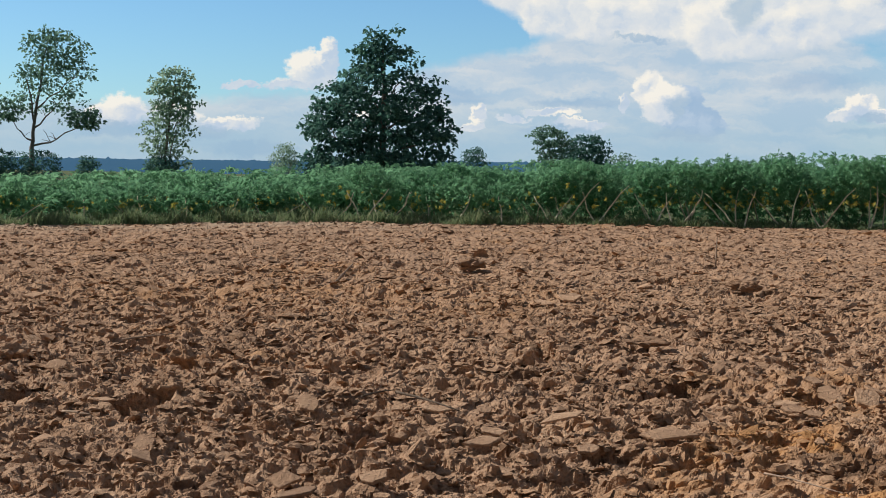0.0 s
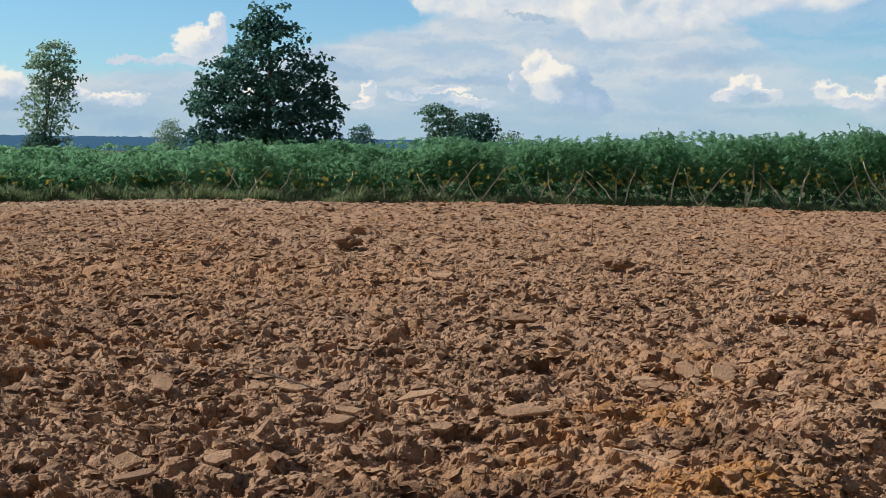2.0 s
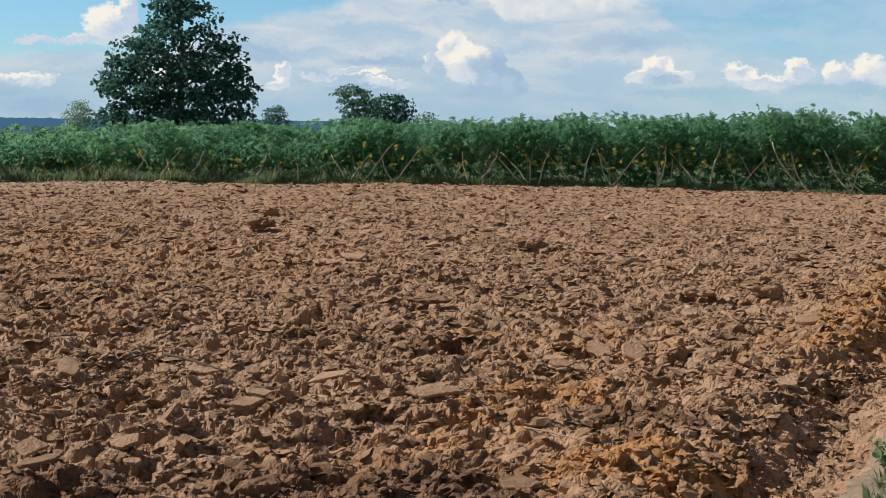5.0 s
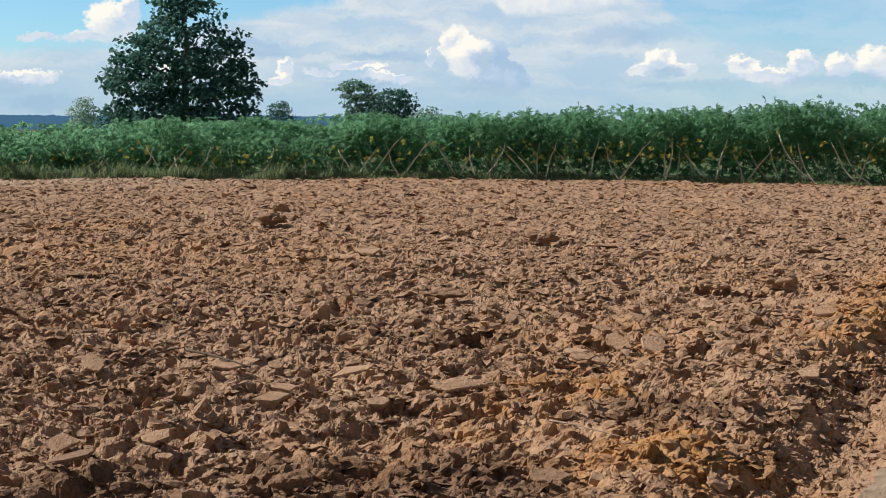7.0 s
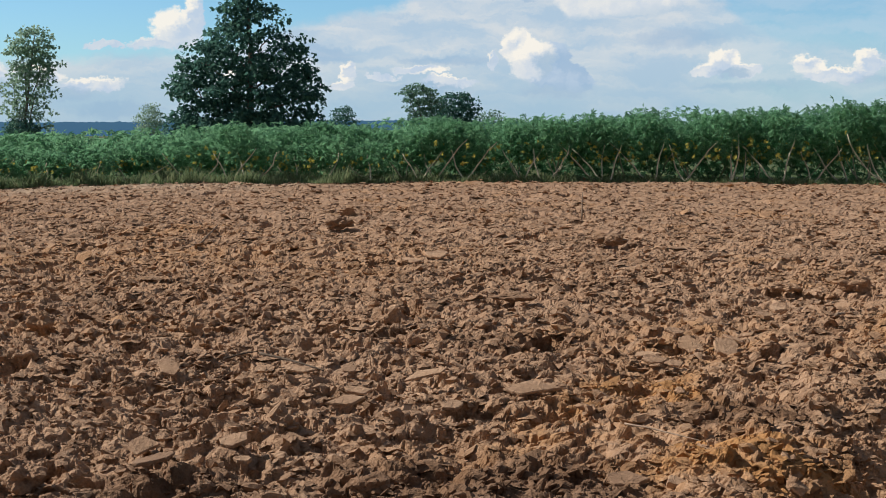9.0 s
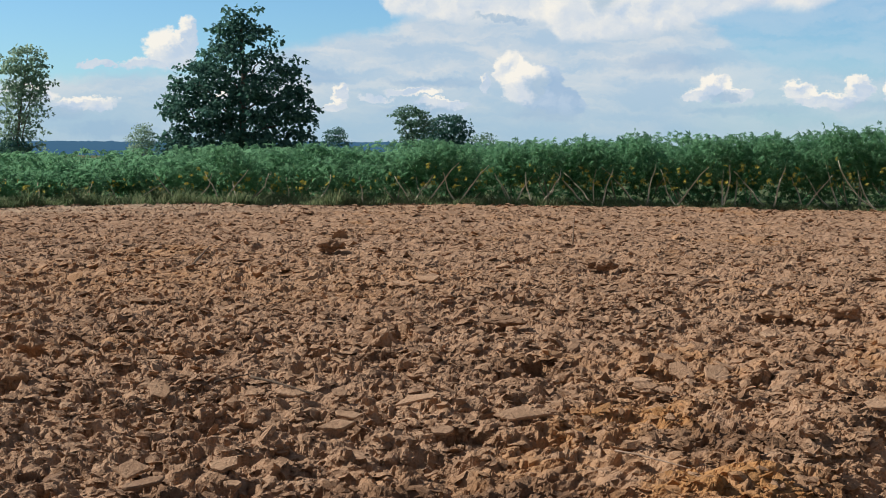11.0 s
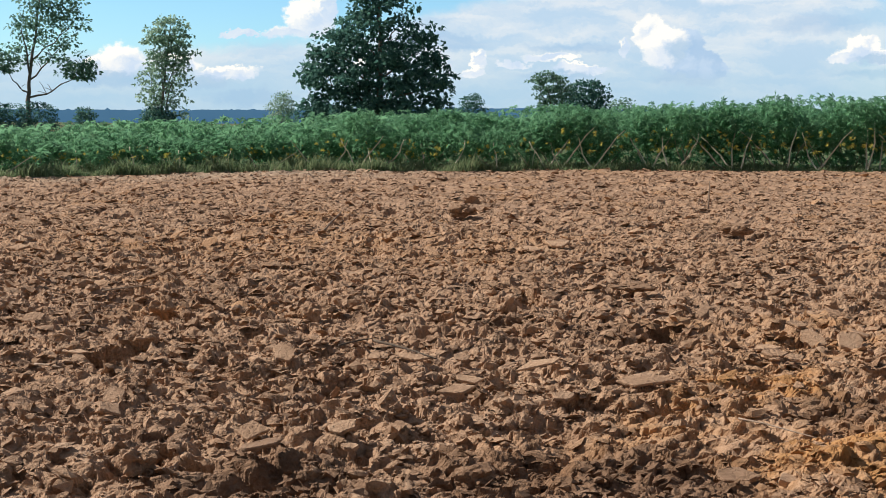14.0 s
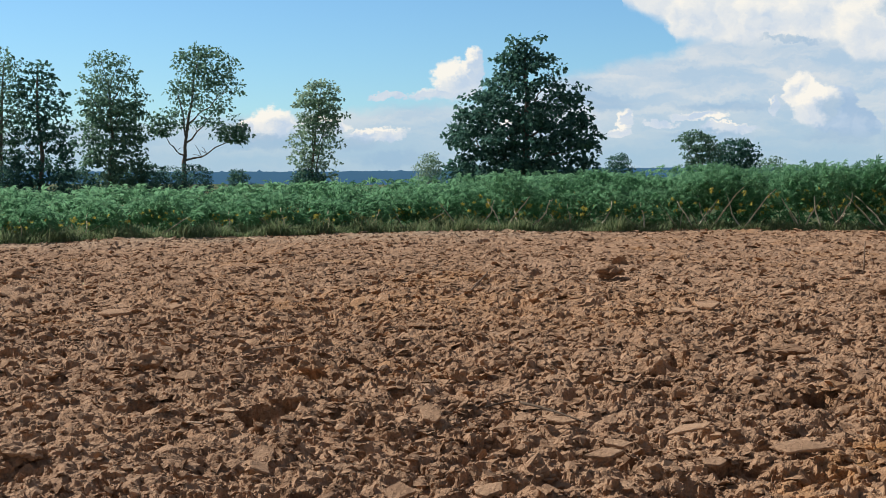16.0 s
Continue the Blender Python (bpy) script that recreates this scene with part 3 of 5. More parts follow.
# x, y, length, width, thickness, turn, tip, lean
SLABS = [
        (-0.06, 6.30, 0.28, 0.13, 0.022, 24, 6, -16, "long pale clay plate tilted over a dark hollow"), (0.41, 6.10, 0.30, 0.17, 0.03, 3, 12, 2, PLATE),
        (1.34, 7.48, 0.16, 0.18, 0.03, 20, 22, -8, PLATE), (1.53, 7.38, 0.18, 0.20, 0.05, 0, 28, 8, PLATE), (1.08, 6.95, 0.18, 0.13, 0.03, 10, 14, 0, PLATE),
        (1.17, 6.86, 0.11, 0.10, 0.025, -5, 10, 4, PLATE), (1.06, 7.12, 0.20, 0.12, 0.025, -15, 8, -4, PLATE), (1.30, 7.72, 0.12, 0.12, 0.03, 40, 15, 0, PLATE), (1.62, 7.66, 0.16, 0.14, 0.03, 60, 16, 8, PLATE),
        (-1.09, 4.99, 0.17, 0.16, 0.03, 20, 22, -8, PLATE), (-0.97, 4.60, 0.22, 0.16, 0.028, 16, -5, -10, "long pale clay plate tilted over a dark hollow"),
        (-0.74, 4.92, 0.11, 0.10, 0.03, 30, 14, -16, PLATE), (-0.69, 4.78, 0.08, 0.06, 0.03, 0, 10, 0, PLATE), (-1.30, 6.6, 0.11, 0.14, 0.035, 40, 26, -18, PLATE),
        (-0.37, 6.06, 0.13, 0.10, 0.025, 0, 12, 4, PLATE), (-0.68, 6.58, 0.17, 0.11, 0.022, -16, 10, 4, PLATE), (-0.44, 6.62, 0.08, 0.10, 0.022, 30, 18, -6, PLATE), (-0.86, 6.60, 0.08, 0.10, 0.022, 0, 16, 0, PLATE),
        (-0.04, 12.1, 0.30, 0.26, 0.05, 10, 10, -4, PLATE), (-0.28, 11.8, 0.24, 0.2, 0.04, -10, 8, 0, PLATE), (0.50, 9.64, 0.34, 0.20, 0.05, -6, -8, 0, "dark lifted clay slab over a hollow"),
        (0.63, 4.55, 0.17, 0.13, 0.03, 0, 10, 0, PLATE), (0.78, 4.50, 0.10, 0.10, 0.04, 30, 16, 8, PLATE), (-1.78, 5.50, 0.13, 0.14, 0.03, 30, 25, -10, PLATE), (-1.72, 5.26, 0.14, 0.13, 0.03, 70, 20, 6, PLATE),
        (-2.3, 6.5, 0.15, 0.07, 0.02, -5, 6, 0, PLATE), (0.05, 5.75, 0.12, 0.10, 0.03, 20, 14, 0, PLATE), (2.05, 6.35, 0.16, 0.13, 0.035, 10, 14, -6, PLATE), (-0.40, 5.72, 0.20, 0.12, 0.03, 16, 12, -4, PLATE),
        (2.2, 9.0, 0.15, 0.14, 0.05, 20, 16, -8, PLATE), (2.0, 8.6, 0.13, 0.12, 0.05, 50, 14, 0, PLATE), (2.75, 8.3, 0.2, 0.18, 0.05, 10, 15, -6, PLATE),
        (-3.39, 8.0, 0.25, 0.18, 0.08, 10, 18, 0, BLOCK), (-4.79, 10.65, 0.28, 0.2, 0.05, 0, 8, 0, PLATE), (-4.5, 11.2, 0.22, 0.16, 0.05, 20, 12, -6, PLATE), (-2.9, 7.45, 0.15, 0.13, 0.03, 40, 16, -10, PLATE),
        (-2.73, 5.26, 0.22, 0.18, 0.08, 10, 14, 0, BLOCK), (-7.4, 13.9, 0.35, 0.25, 0.10, 0, 12, 0, BLOCK), (-0.33, 8.3, 0.17, 0.18, 0.10, 30, 25, 10, BLOCK), (-0.22, 4.48, 0.15, 0.14, 0.07, 10, 20, 0, BLOCK),
        (-1.43, 7.98, 0.14, 0.16, 0.09, 60, 20, 0, BLOCK), (-1.38, 4.55, 0.16, 0.14, 0.07, 20, 20, 0, BLOCK), (-2.34, 8.05, 0.16, 0.14, 0.10, 0, 0, 0, BLOCK), (-2.1, 6.9, 0.16, 0.14, 0.10, 30, 0, 0, BLOCK),
        (-1.21, 16.31, 0.36, 0.28, 0.11, 10, 15, 0, ROUGH), (1.73, 14.35, 0.36, 0.26, 0.09, -10, 15, 0, ROUGH), (3.1, 10.4, 0.25, 0.2, 0.1, 0, 15, 0, BLOCK), (2.54, 10.35, 0.26, 0.16, 0.06, 0, 12, 0, BLOCK)]


def clear_of_slabs(x, y, share=0.26):
    ok = np.ones(x.shape, bool)
    for sx, sy, le, wi, *_ in SLABS:
        ok &= np.hypot(x - sx, (y - sy) * 0.75) > le * share
    return ok


def crumbs(name, bands, seed, label, shapes, share):
    """Loose lumps strewn over the field; bands of (near, far, count, smallest, largest) in metres."""
    rng = np.random.default_rng(seed)
    vs, fs, ts, base = [], [], [], 0
    for near, far, count, small, large, *sweep in bands:
        r = np.sqrt(rng.uniform(near ** 2, far ** 2, count))
        a = np.radians(rng.uniform(*(sweep or (-33, 25)), count))
        x, y = r * np.sin(a), r * np.cos(a)
        ok = (past_border(x, y) < 0.13) & (y < edge_y(x) + 0.3) & (rng.uniform(0, 1, count) < share + 0.75 * fbm(x * 1.1, y * 1.1, 131, 3)) & clear_of_slabs(x, y)
        x, y = x[ok], y[ok]
        size = small * (large / small) ** (rng.uniform(0, 1, len(x)) ** 1.9)
        z = field_height(x, y) + size * rng.uniform(-0.12, 0.16, len(x))
        x, y = leaned(x, y, z)
        turn = turns(rng, len(x), 0.21) * size[:, None, None]
        tint = orange(x, y)
        pick = rng.integers(0, len(shapes), len(x))
        for n, (sv, sf) in enumerate(shapes):
            m = np.nonzero(pick == n)[0]
            if not len(m):
                continue
            v = np.einsum("mij,kj->mki", turn[m], sv) + np.stack([x, y, z], -1)[m][:, None]
            vs.append(v.reshape(-1, 3))
            fs.append((sf[None] + (base + np.arange(len(m)) * len(sv))[:, None, None]).reshape(-1, 3))
            ts.append(np.repeat(tint[m], len(sv)))
            base += len(m) * len(sv)
    me = mesh_from(name, np.concatenate(vs), np.concatenate(fs), CHIPS)
    me.attributes.new("tint", "FLOAT", "POINT").data.foreach_set("value", np.concatenate(ts).astype(np.float32))
    return tagged(new(name, me), label, "soil", kind="stuff")


crumbs("soil_flakes", [(3.9, 5.5, 8500, 0.012, 0.052), (5.5, 8.0, 12500, 0.013, 0.060), (8.0, 12.0, 18000, 0.017, 0.070)], 5, "ragged flakes of dry brown clay strewn over ploughed soil", flake_shapes(120, 5), 0.6)
crumbs("crust_plates", [(6.0, 12.0, 700, 0.045, 0.085), (12.0, 22.0, 2600, 0.05, 0.115), (22.0, 32.0, 1300, 0.06, 0.13)], 15, "broad thin plates of dried clay crust on ploughed soil",
       [(v * np.array((1, 1, 0.55)), f) for v, f in flake_shapes(40, 15)], 0.6)
crumbs("soil_crumbs", [(3.9, 8.0, 11000, 0.006, 0.02), (12.0, 20.0, 27000, 0.020, 0.080), (20.0, 33.0, 18000, 0.030, 0.095), (1.0, 16.0, 3000, 0.03, 0.09, -110, -33)],
       8, "loose brown crumbs of dry ploughed clay", lump_shapes(50, 8, (0.12, 0.17, 0.24, 0.36), 8), 0.7)
crumbs("soil_clods", [(3.9, 7.0, 3200, 0.018, 0.060), (7.0, 12.0, 2400, 0.026, 0.072), (12.0, 20.0, 2000, 0.028, 0.075), (20.0, 33.0, 1600, 0.035, 0.09)],
       6, "crumbly brown clods of ploughed clay", heap_shapes(30, 6), 0.55)


def big_clods():
    """The larger clods nearest to the path, one by one, as pieces of the field."""
    rng = np.random.default_rng(33)
    shapes = []
    for v, f in heap_shapes(18, 44):
        me = mesh_from("clod", v, f, CHIPS)
        me.attributes.new("tint", "FLOAT", "POINT").data.foreach_set("value", np.full(len(v), 0.05, np.float32))
        shapes.append(me)
    r = np.sqrt(rng.uniform(4.0 ** 2, 11.0 ** 2, 520))
    a = np.radians(rng.uniform(-31, 23, 520))
    x, y = r * np.sin(a), r * np.cos(a)
    ok = (past_border(x, y) < -0.1) & clear_of_slabs(x, y, 0.8) & (perlin(x * 1.4, y * 1.4, 66) > -0.15)
    for px, py in list(zip(x[ok], y[ok]))[:260]:
        ob = part("clod", shapes[rng.integers(0, len(shapes))], FIELD)
        size = 0.035 + 0.045 * rng.uniform() ** 2
        z = float(field_height(np.array([px]), np.array([py]))[0])
        ob.matrix_basis = pose(px, py, z + size * 0.15, rng.uniform(-14, 14), rng.uniform(-14, 14), rng.uniform(0, 360)) @ Matrix.Diagonal((size, size, size, 1))


big_clods()

# ---- slabs and sticks lying on the soil ----


def clod(x, y, length, width, thick, turn, seed, label):
    """One rough lump of several broken pieces grown together."""
    bm = bmesh.new()
    bmesh.ops.create_icosphere(bm, subdivisions=4, radius=0.5)
    off = Vector((seed * 3.7, seed * 1.3, 0.5))
    for p in bm.verts:
        cell = noise.voronoi(Vector((p.co.x * 4.2, p.co.y * 4.2, p.co.z * 2.0)) + off)[0]
        k = 1.0 + 0.75 * noise.noise(p.co * 2.4 + off) + 0.55 * (cell[1] - cell[0]) + 0.22 * noise.noise(Vector((p.co.x * 10, p.co.y * 10, p.co.z * 4)) + off)
        p.co = Vector((p.co.x * k, p.co.y * k, p.co.z * k))
    bm.verts.index_update()
    v, f = np.array([p.co[:] for p in bm.verts]), np.array([[p.index for p in q.verts] for q in bm.faces])
    bm.free()
    v = v / (v.max(0) - v.min(0)) * np.array((length, width, thick * 1.5))
    me = mesh_from("clod", v, f, DARKER_CLOD if label == BLOCK else SHADED_CLOD)
    shade = float(orange(np.array([x]), np.array([y]))[0]) * 0.5
    me.attributes.new("tint", "FLOAT", "POINT").data.foreach_set("value", np.full(len(me.vertices), shade, np.float32))
    ob = new("clod", me)
    z = float(field_height(np.array([x]), np.array([y]))[0])
    z = max(z, float(land(np.array([x]), np.array([y]))[0]) - 0.02) + thick * 0.45
    ob.matrix_basis = pose(x, y, z, 0, 0, turn)
    return tagged(ob, label, "clod", "loose slabs on the ploughed soil")


def slab(x, y, length, width, thick, turn, tip, lean, seed, label):
    """One broken plate of dry clay: angular outline, sharp rim, slightly warped top."""
    rnd = random.Random(seed)
    bm = bmesh.new()
    corners, n = rnd.choice((4, 5, 5, 6)), 24
    ends = []
    for k in range(corners):
        a, r = 6.2832 * (k + rnd.uniform(-0.25, 0.25)) / corners, rnd.uniform(0.72, 1.12)
        ends.append(Vector((math.cos(a) * length / 2 * r, math.sin(a) * width / 2 * r)))
    ring = []
    for i in range(n):
        c = i * corners / n
        p = ends[int(c)].lerp(ends[(int(c) + 1) % corners], c % 1)
        ring.append(p * rnd.uniform(0.95, 1.05))
    bow = rnd.uniform(-0.1, 0.15)

    def layer(share, z, rough):
        return [bm.verts.new((p.x * share, p.y * share, (z + rnd.uniform(-rough, rough)) * thick + bow * (p.x * p.x + p.y * p.y) * share * share / length)) for p in ring]
    layers = [layer(0.5, -0.6, 0.1), layer(0.92, -0.5, 0.15), layer(1.0, -0.1, 0.1), layer(0.99, 0.35, 0.08), layer(0.94, 0.5, 0.04), layer(0.55, 0.52, 0.03)]
    for lo, hi in zip(layers[:-1], layers[1:]):
        for i in range(n):
            bm.faces.new((lo[i], lo[(i + 1) % n], hi[(i + 1) % n], hi[i]))
    bm.faces.new(layers[-1])
    bm.faces.new(layers[0][::-1])
    bmesh.ops.triangulate(bm, faces=bm.faces[:])
    me = bpy.data.meshes.new("clay_slab")
    bm.to_mesh(me)
    bm.free()
    me.materials.append(PLATES)
    shade = float(orange(np.array([x]), np.array([y]))[0]) * 0.3
    me.attributes.new("tint", "FLOAT", "POINT").data.foreach_set("value", np.full(len(me.vertices), shade, np.float32))
    ob = new("clay_slab", me)
    z = float(field_height(np.array([x]), np.array([y]))[0])
    z = max(z, float(land(np.array([x]), np.array([y]))[0])) + thick * 0.3 + (0.06 if "hollow" in label else 0.022)
    ob.matrix_basis = pose(x, y, z, tip, lean, turn)
    return tagged(ob, label, "clay slab", "loose slabs on the ploughed soil")


for n, (x, y, le, wi, th, tu, ti, la, kind) in enumerate(SLABS):
    if kind in (BLOCK, ROUGH) or kind.startswith("dark"):
        clod(x, y, le, wi, th, tu, 100 + n, kind)
    else:
        slab(x, y, le, wi, th * 0.5, tu, ti, la, 140 + n, kind)


def tube(points, radii, sides=6, seed=0):
    """Vertices and triangles of a tapered, slightly uneven tube along the points."""
    rnd = random.Random(seed)
    pts = [Vector(p) for p in points]
    vs, fs = [], []
    for i, p in enumerate(pts):
        way = (pts[min(i + 1, len(pts) - 1)] - pts[max(i - 1, 0)]).normalized()
        u = way.orthogonal().normalized()
        v = way.cross(u)
        for k in range(sides):
            a = 6.2832 * k / sides
            q = p + (u * math.cos(a) + v * math.sin(a)) * radii[i] * rnd.uniform(0.88, 1.12)
            vs.append(q[:])
    for i in range(len(pts) - 1):
        for k in range(sides):
            a, b, c, d = i * sides + k, i * sides + (k + 1) % sides, (i + 1) * sides + (k + 1) % sides, (i + 1) * sides + k
            fs += [(a, b, c), (a, c, d)]
    for k in range(1, sides - 1):
        fs.append((0, k + 1, k))
        e = (len(pts) - 1) * sides
        fs.append((e, e + k, e + k + 1))
    return np.array(vs), np.array(fs)


def joined(pieces):
    vs, fs, base = [], [], 0
    for v, f in pieces:
        vs.append(v)
        fs.append(f + base)
        base += len(v)
    return np.concatenate(vs), np.concatenate(fs)


def bent(a, b, sag, n=5, seed=0):
    """Points from a to b with a bow of sag metres upwards and a little waver."""
    rnd = random.Random(seed)
    a, b = Vector(a), Vector(b)
    out = []
    for i in range(n + 1):
        t = i / n
        wave = Vector((rnd.uniform(-1, 1), rnd.uniform(-1, 1), rnd.uniform(-1, 1))) * 0.06 * (b - a).length * (0 < i < n) * 0.5
        out.append(a.lerp(b, t) + Vector((0, 0, sag * math.sin(math.pi * t))) + wave)
    return out


def stick(x0, y0, x1, y1, r, lift, seed, label, mat):
    z0, z1 = (float(field_height(np.array([x]), np.array([y]))[0]) for x, y in ((x0, y0), (x1, y1)))
    z0, z1 = (max(z, float(land(x, y))) for z, x, y in ((z0, x0, y0), (z1, x1, y1)))
    pts = bent((0, 0, 0.0), (x1 - x0, y1 - y0, z1 - z0 + lift), 0.01, 3, seed)
    pts = [pts[0].lerp(pts[-1], i / 6) * 0.6 + pts[i // 2].lerp(pts[(i + 1) // 2], 0.5) * 0.4 for i in range(7)]
    v, f = tube(pts, [r * (1 - 0.09 * i) for i in range(7)], 6, seed)
    ob = new("stick", mesh_from("stick", v, f, mat, True))
    ob.location = (x0, y0, z0 + 0.035)
    return tagged(ob, label, "stick", "sticks on the ploughed soil")


for n, (x0, y0, x1, y1, r, lift) in enumerate([
        (-0.92, 6.98, -0.56, 6.56, 0.008, -0.01), (-1.07, 6.80, -0.93, 6.98, 0.006, 0.01), (0.72, 5.36, 0.94, 4.95, 0.0045, 0.0), (-2.3, 13.2, -2.2, 13.6, 0.014, 0.16),
        (2.36, 8.25, 2.48, 8.5, 0.012, 0.03), (1.72, 17.2, 1.74, 17.3, 0.012, 0.34), (-2.35, 6.1, -2.15, 5.9, 0.006, 0.02), (-2.9, 8.6, -2.6, 8.75, 0.008, 0.02)]):
    stick(x0, y0, x1, y1, r, lift, 40 + n, "thin dark broken twig lying on ploughed soil" if n < 2 else "thin pale dry stick lying on ploughed soil", STRAW if n < 2 else PALE_STICK)

# ---- the cassava crop ----


def palmate(rng, n, size, droop):
    """n palmate leaves of five to seven narrow lobes about their own origin: places (n, k, 3) and the triangles of one."""
    lobes = np.radians([-105, -62, -22, 22, 62, 105])
    vs, fs = [], []
    for i, a in enumerate(lobes):
        long = 1.0 if abs(a) < 0.6 else 0.88 if abs(a) < 1.2 else 0.6
        ca, sa = math.cos(a), math.sin(a)
        for along, across, dz in ((0, 0, 0), (0.55, 0.16, -0.12), (1.0, 0, -0.42), (0.55, -0.16, -0.12)):
            p, q = along * long, across * long
            vs.append((p * ca - q * sa, p * sa + q * ca, dz * droop))
        fs += [(4 * i, 4 * i + 1, 4 * i + 2), (4 * i, 4 * i + 2, 4 * i + 3)]
    return np.array(vs), np.array(fs)


def placed(shape, faces, turn, at):
    n = len(at)
    v = np.einsum("mij,kj->mki", turn, shape) + at[:, None]
    f = faces[None] + (np.arange(n) * len(shape))[:, None, None]
    return v.reshape(-1, 3), f.reshape(-1, 3)


def canopy_points(rng, n, height, spread, low):
    """Places for leaves: a rounded head on a leggy bush."""
    t = rng.uniform(0, 1, n) ** 0.75
    z = low + (height - low) * t
    wide = spread * np.sqrt(np.clip(1 - ((t - 0.55) / 0.62) ** 2, 0.03, 1))
    a, r = rng.uniform(0, 6.2832, n), np.sqrt(rng.uniform(0.05, 1, n))
    return np.stack([r * wide * np.cos(a), r * wide * np.sin(a), z + rng.normal(0, 0.03, n)], -1)


def cassava(height, seed, leaves=200):
    """One bush: bowed pale stems, a head of palmate leaves and some yellowed ones hanging below."""
    rng, rnd = np.random.default_rng(seed), random.Random(seed)
    thing = new("cassava_plant")
    for n in range(rnd.choice((1, 2, 2))):
        a = rnd.uniform(0, 6.28)
        lean = rnd.uniform(0.35, 1.0)
        foot = (rnd.uniform(-0.1, 0.1), -0.52 + rnd.uniform(-0.1, 0.1), -0.05)
        tip = (math.cos(a) * lean, -0.2 + math.sin(a) * lean * 0.2, height * rnd.uniform(0.5, 0.72))
        sway = rnd.uniform(-0.6, 1.0)
        pts = [Vector(foot)]
        for k in range(1, 6):
            t = k / 5
            pts.append(Vector((foot[0] + (tip[0] - foot[0]) * (t ** 0.6 - 0.25 * math.sin(3.14 * t) * sway) + rnd.uniform(-0.03, 0.03), foot[1] + (tip[1] - foot[1]) * t ** 0.6, tip[2] * t)))
        v, f = tube(pts, [0.020, 0.018, 0.017, 0.015, 0.012, 0.008], 6, seed * 9 + n)
        part("stem", mesh_from("stem", v, f, STEM, True), thing)
    shape, faces = palmate(rng, 1, 1.0, 1.0)
    at = canopy_points(rng, leaves, height, 0.50, height * (0.33 if height < 1.2 else 0.36))
    at[:, 2] += np.where(at[:, 1] < -0.15, 0.16 * height * (1 - at[:, 2] / height), 0)
    crest = rng.choice(leaves, 9, replace=False)      # the young tips stand clear of the head
    at[crest] = np.stack([rng.normal(0, 0.16, 9), rng.normal(0, 0.16, 9), height * rng.uniform(0.99, 1.09, 9)], -1)
    size = rng.uniform(0.075, 0.13, leaves)
    v, f = placed(shape, faces, turns(rng, leaves, 0.75) * size[:, None, None], at)
    part("foliage", mesh_from("foliage", v, f, CASSAVA), thing)
    m = rnd.randint(8, 20)
    ya = rng.uniform(2.9, 6.5, m)
    at = np.stack([0.6 * np.cos(ya), 0.6 * np.sin(ya), height * rng.uniform(0.3, 0.66, m)], -1)
    hang = turns(rng, m, 1.3) * rng.uniform(0.06, 0.10, m)[:, None, None]
    v, f = placed(shape, faces, hang, at)
    part("yellowed_leaves", mesh_from("yellowed_leaves", v, f, YELLOW), thing, "yellowed hanging leaves")
    return tagged(thing, "", "cassava plant", "cassava plants along the field edge")


def crop_height(x):
    return float(np.interp(x, [-24, -11, -7, -3, 0.5, 4, 5.5, 7, 9, 12], [0.78, 0.80, 0.92, 1.15, 1.28, 1.41, 1.51, 1.57, 1.61, 1.68]))


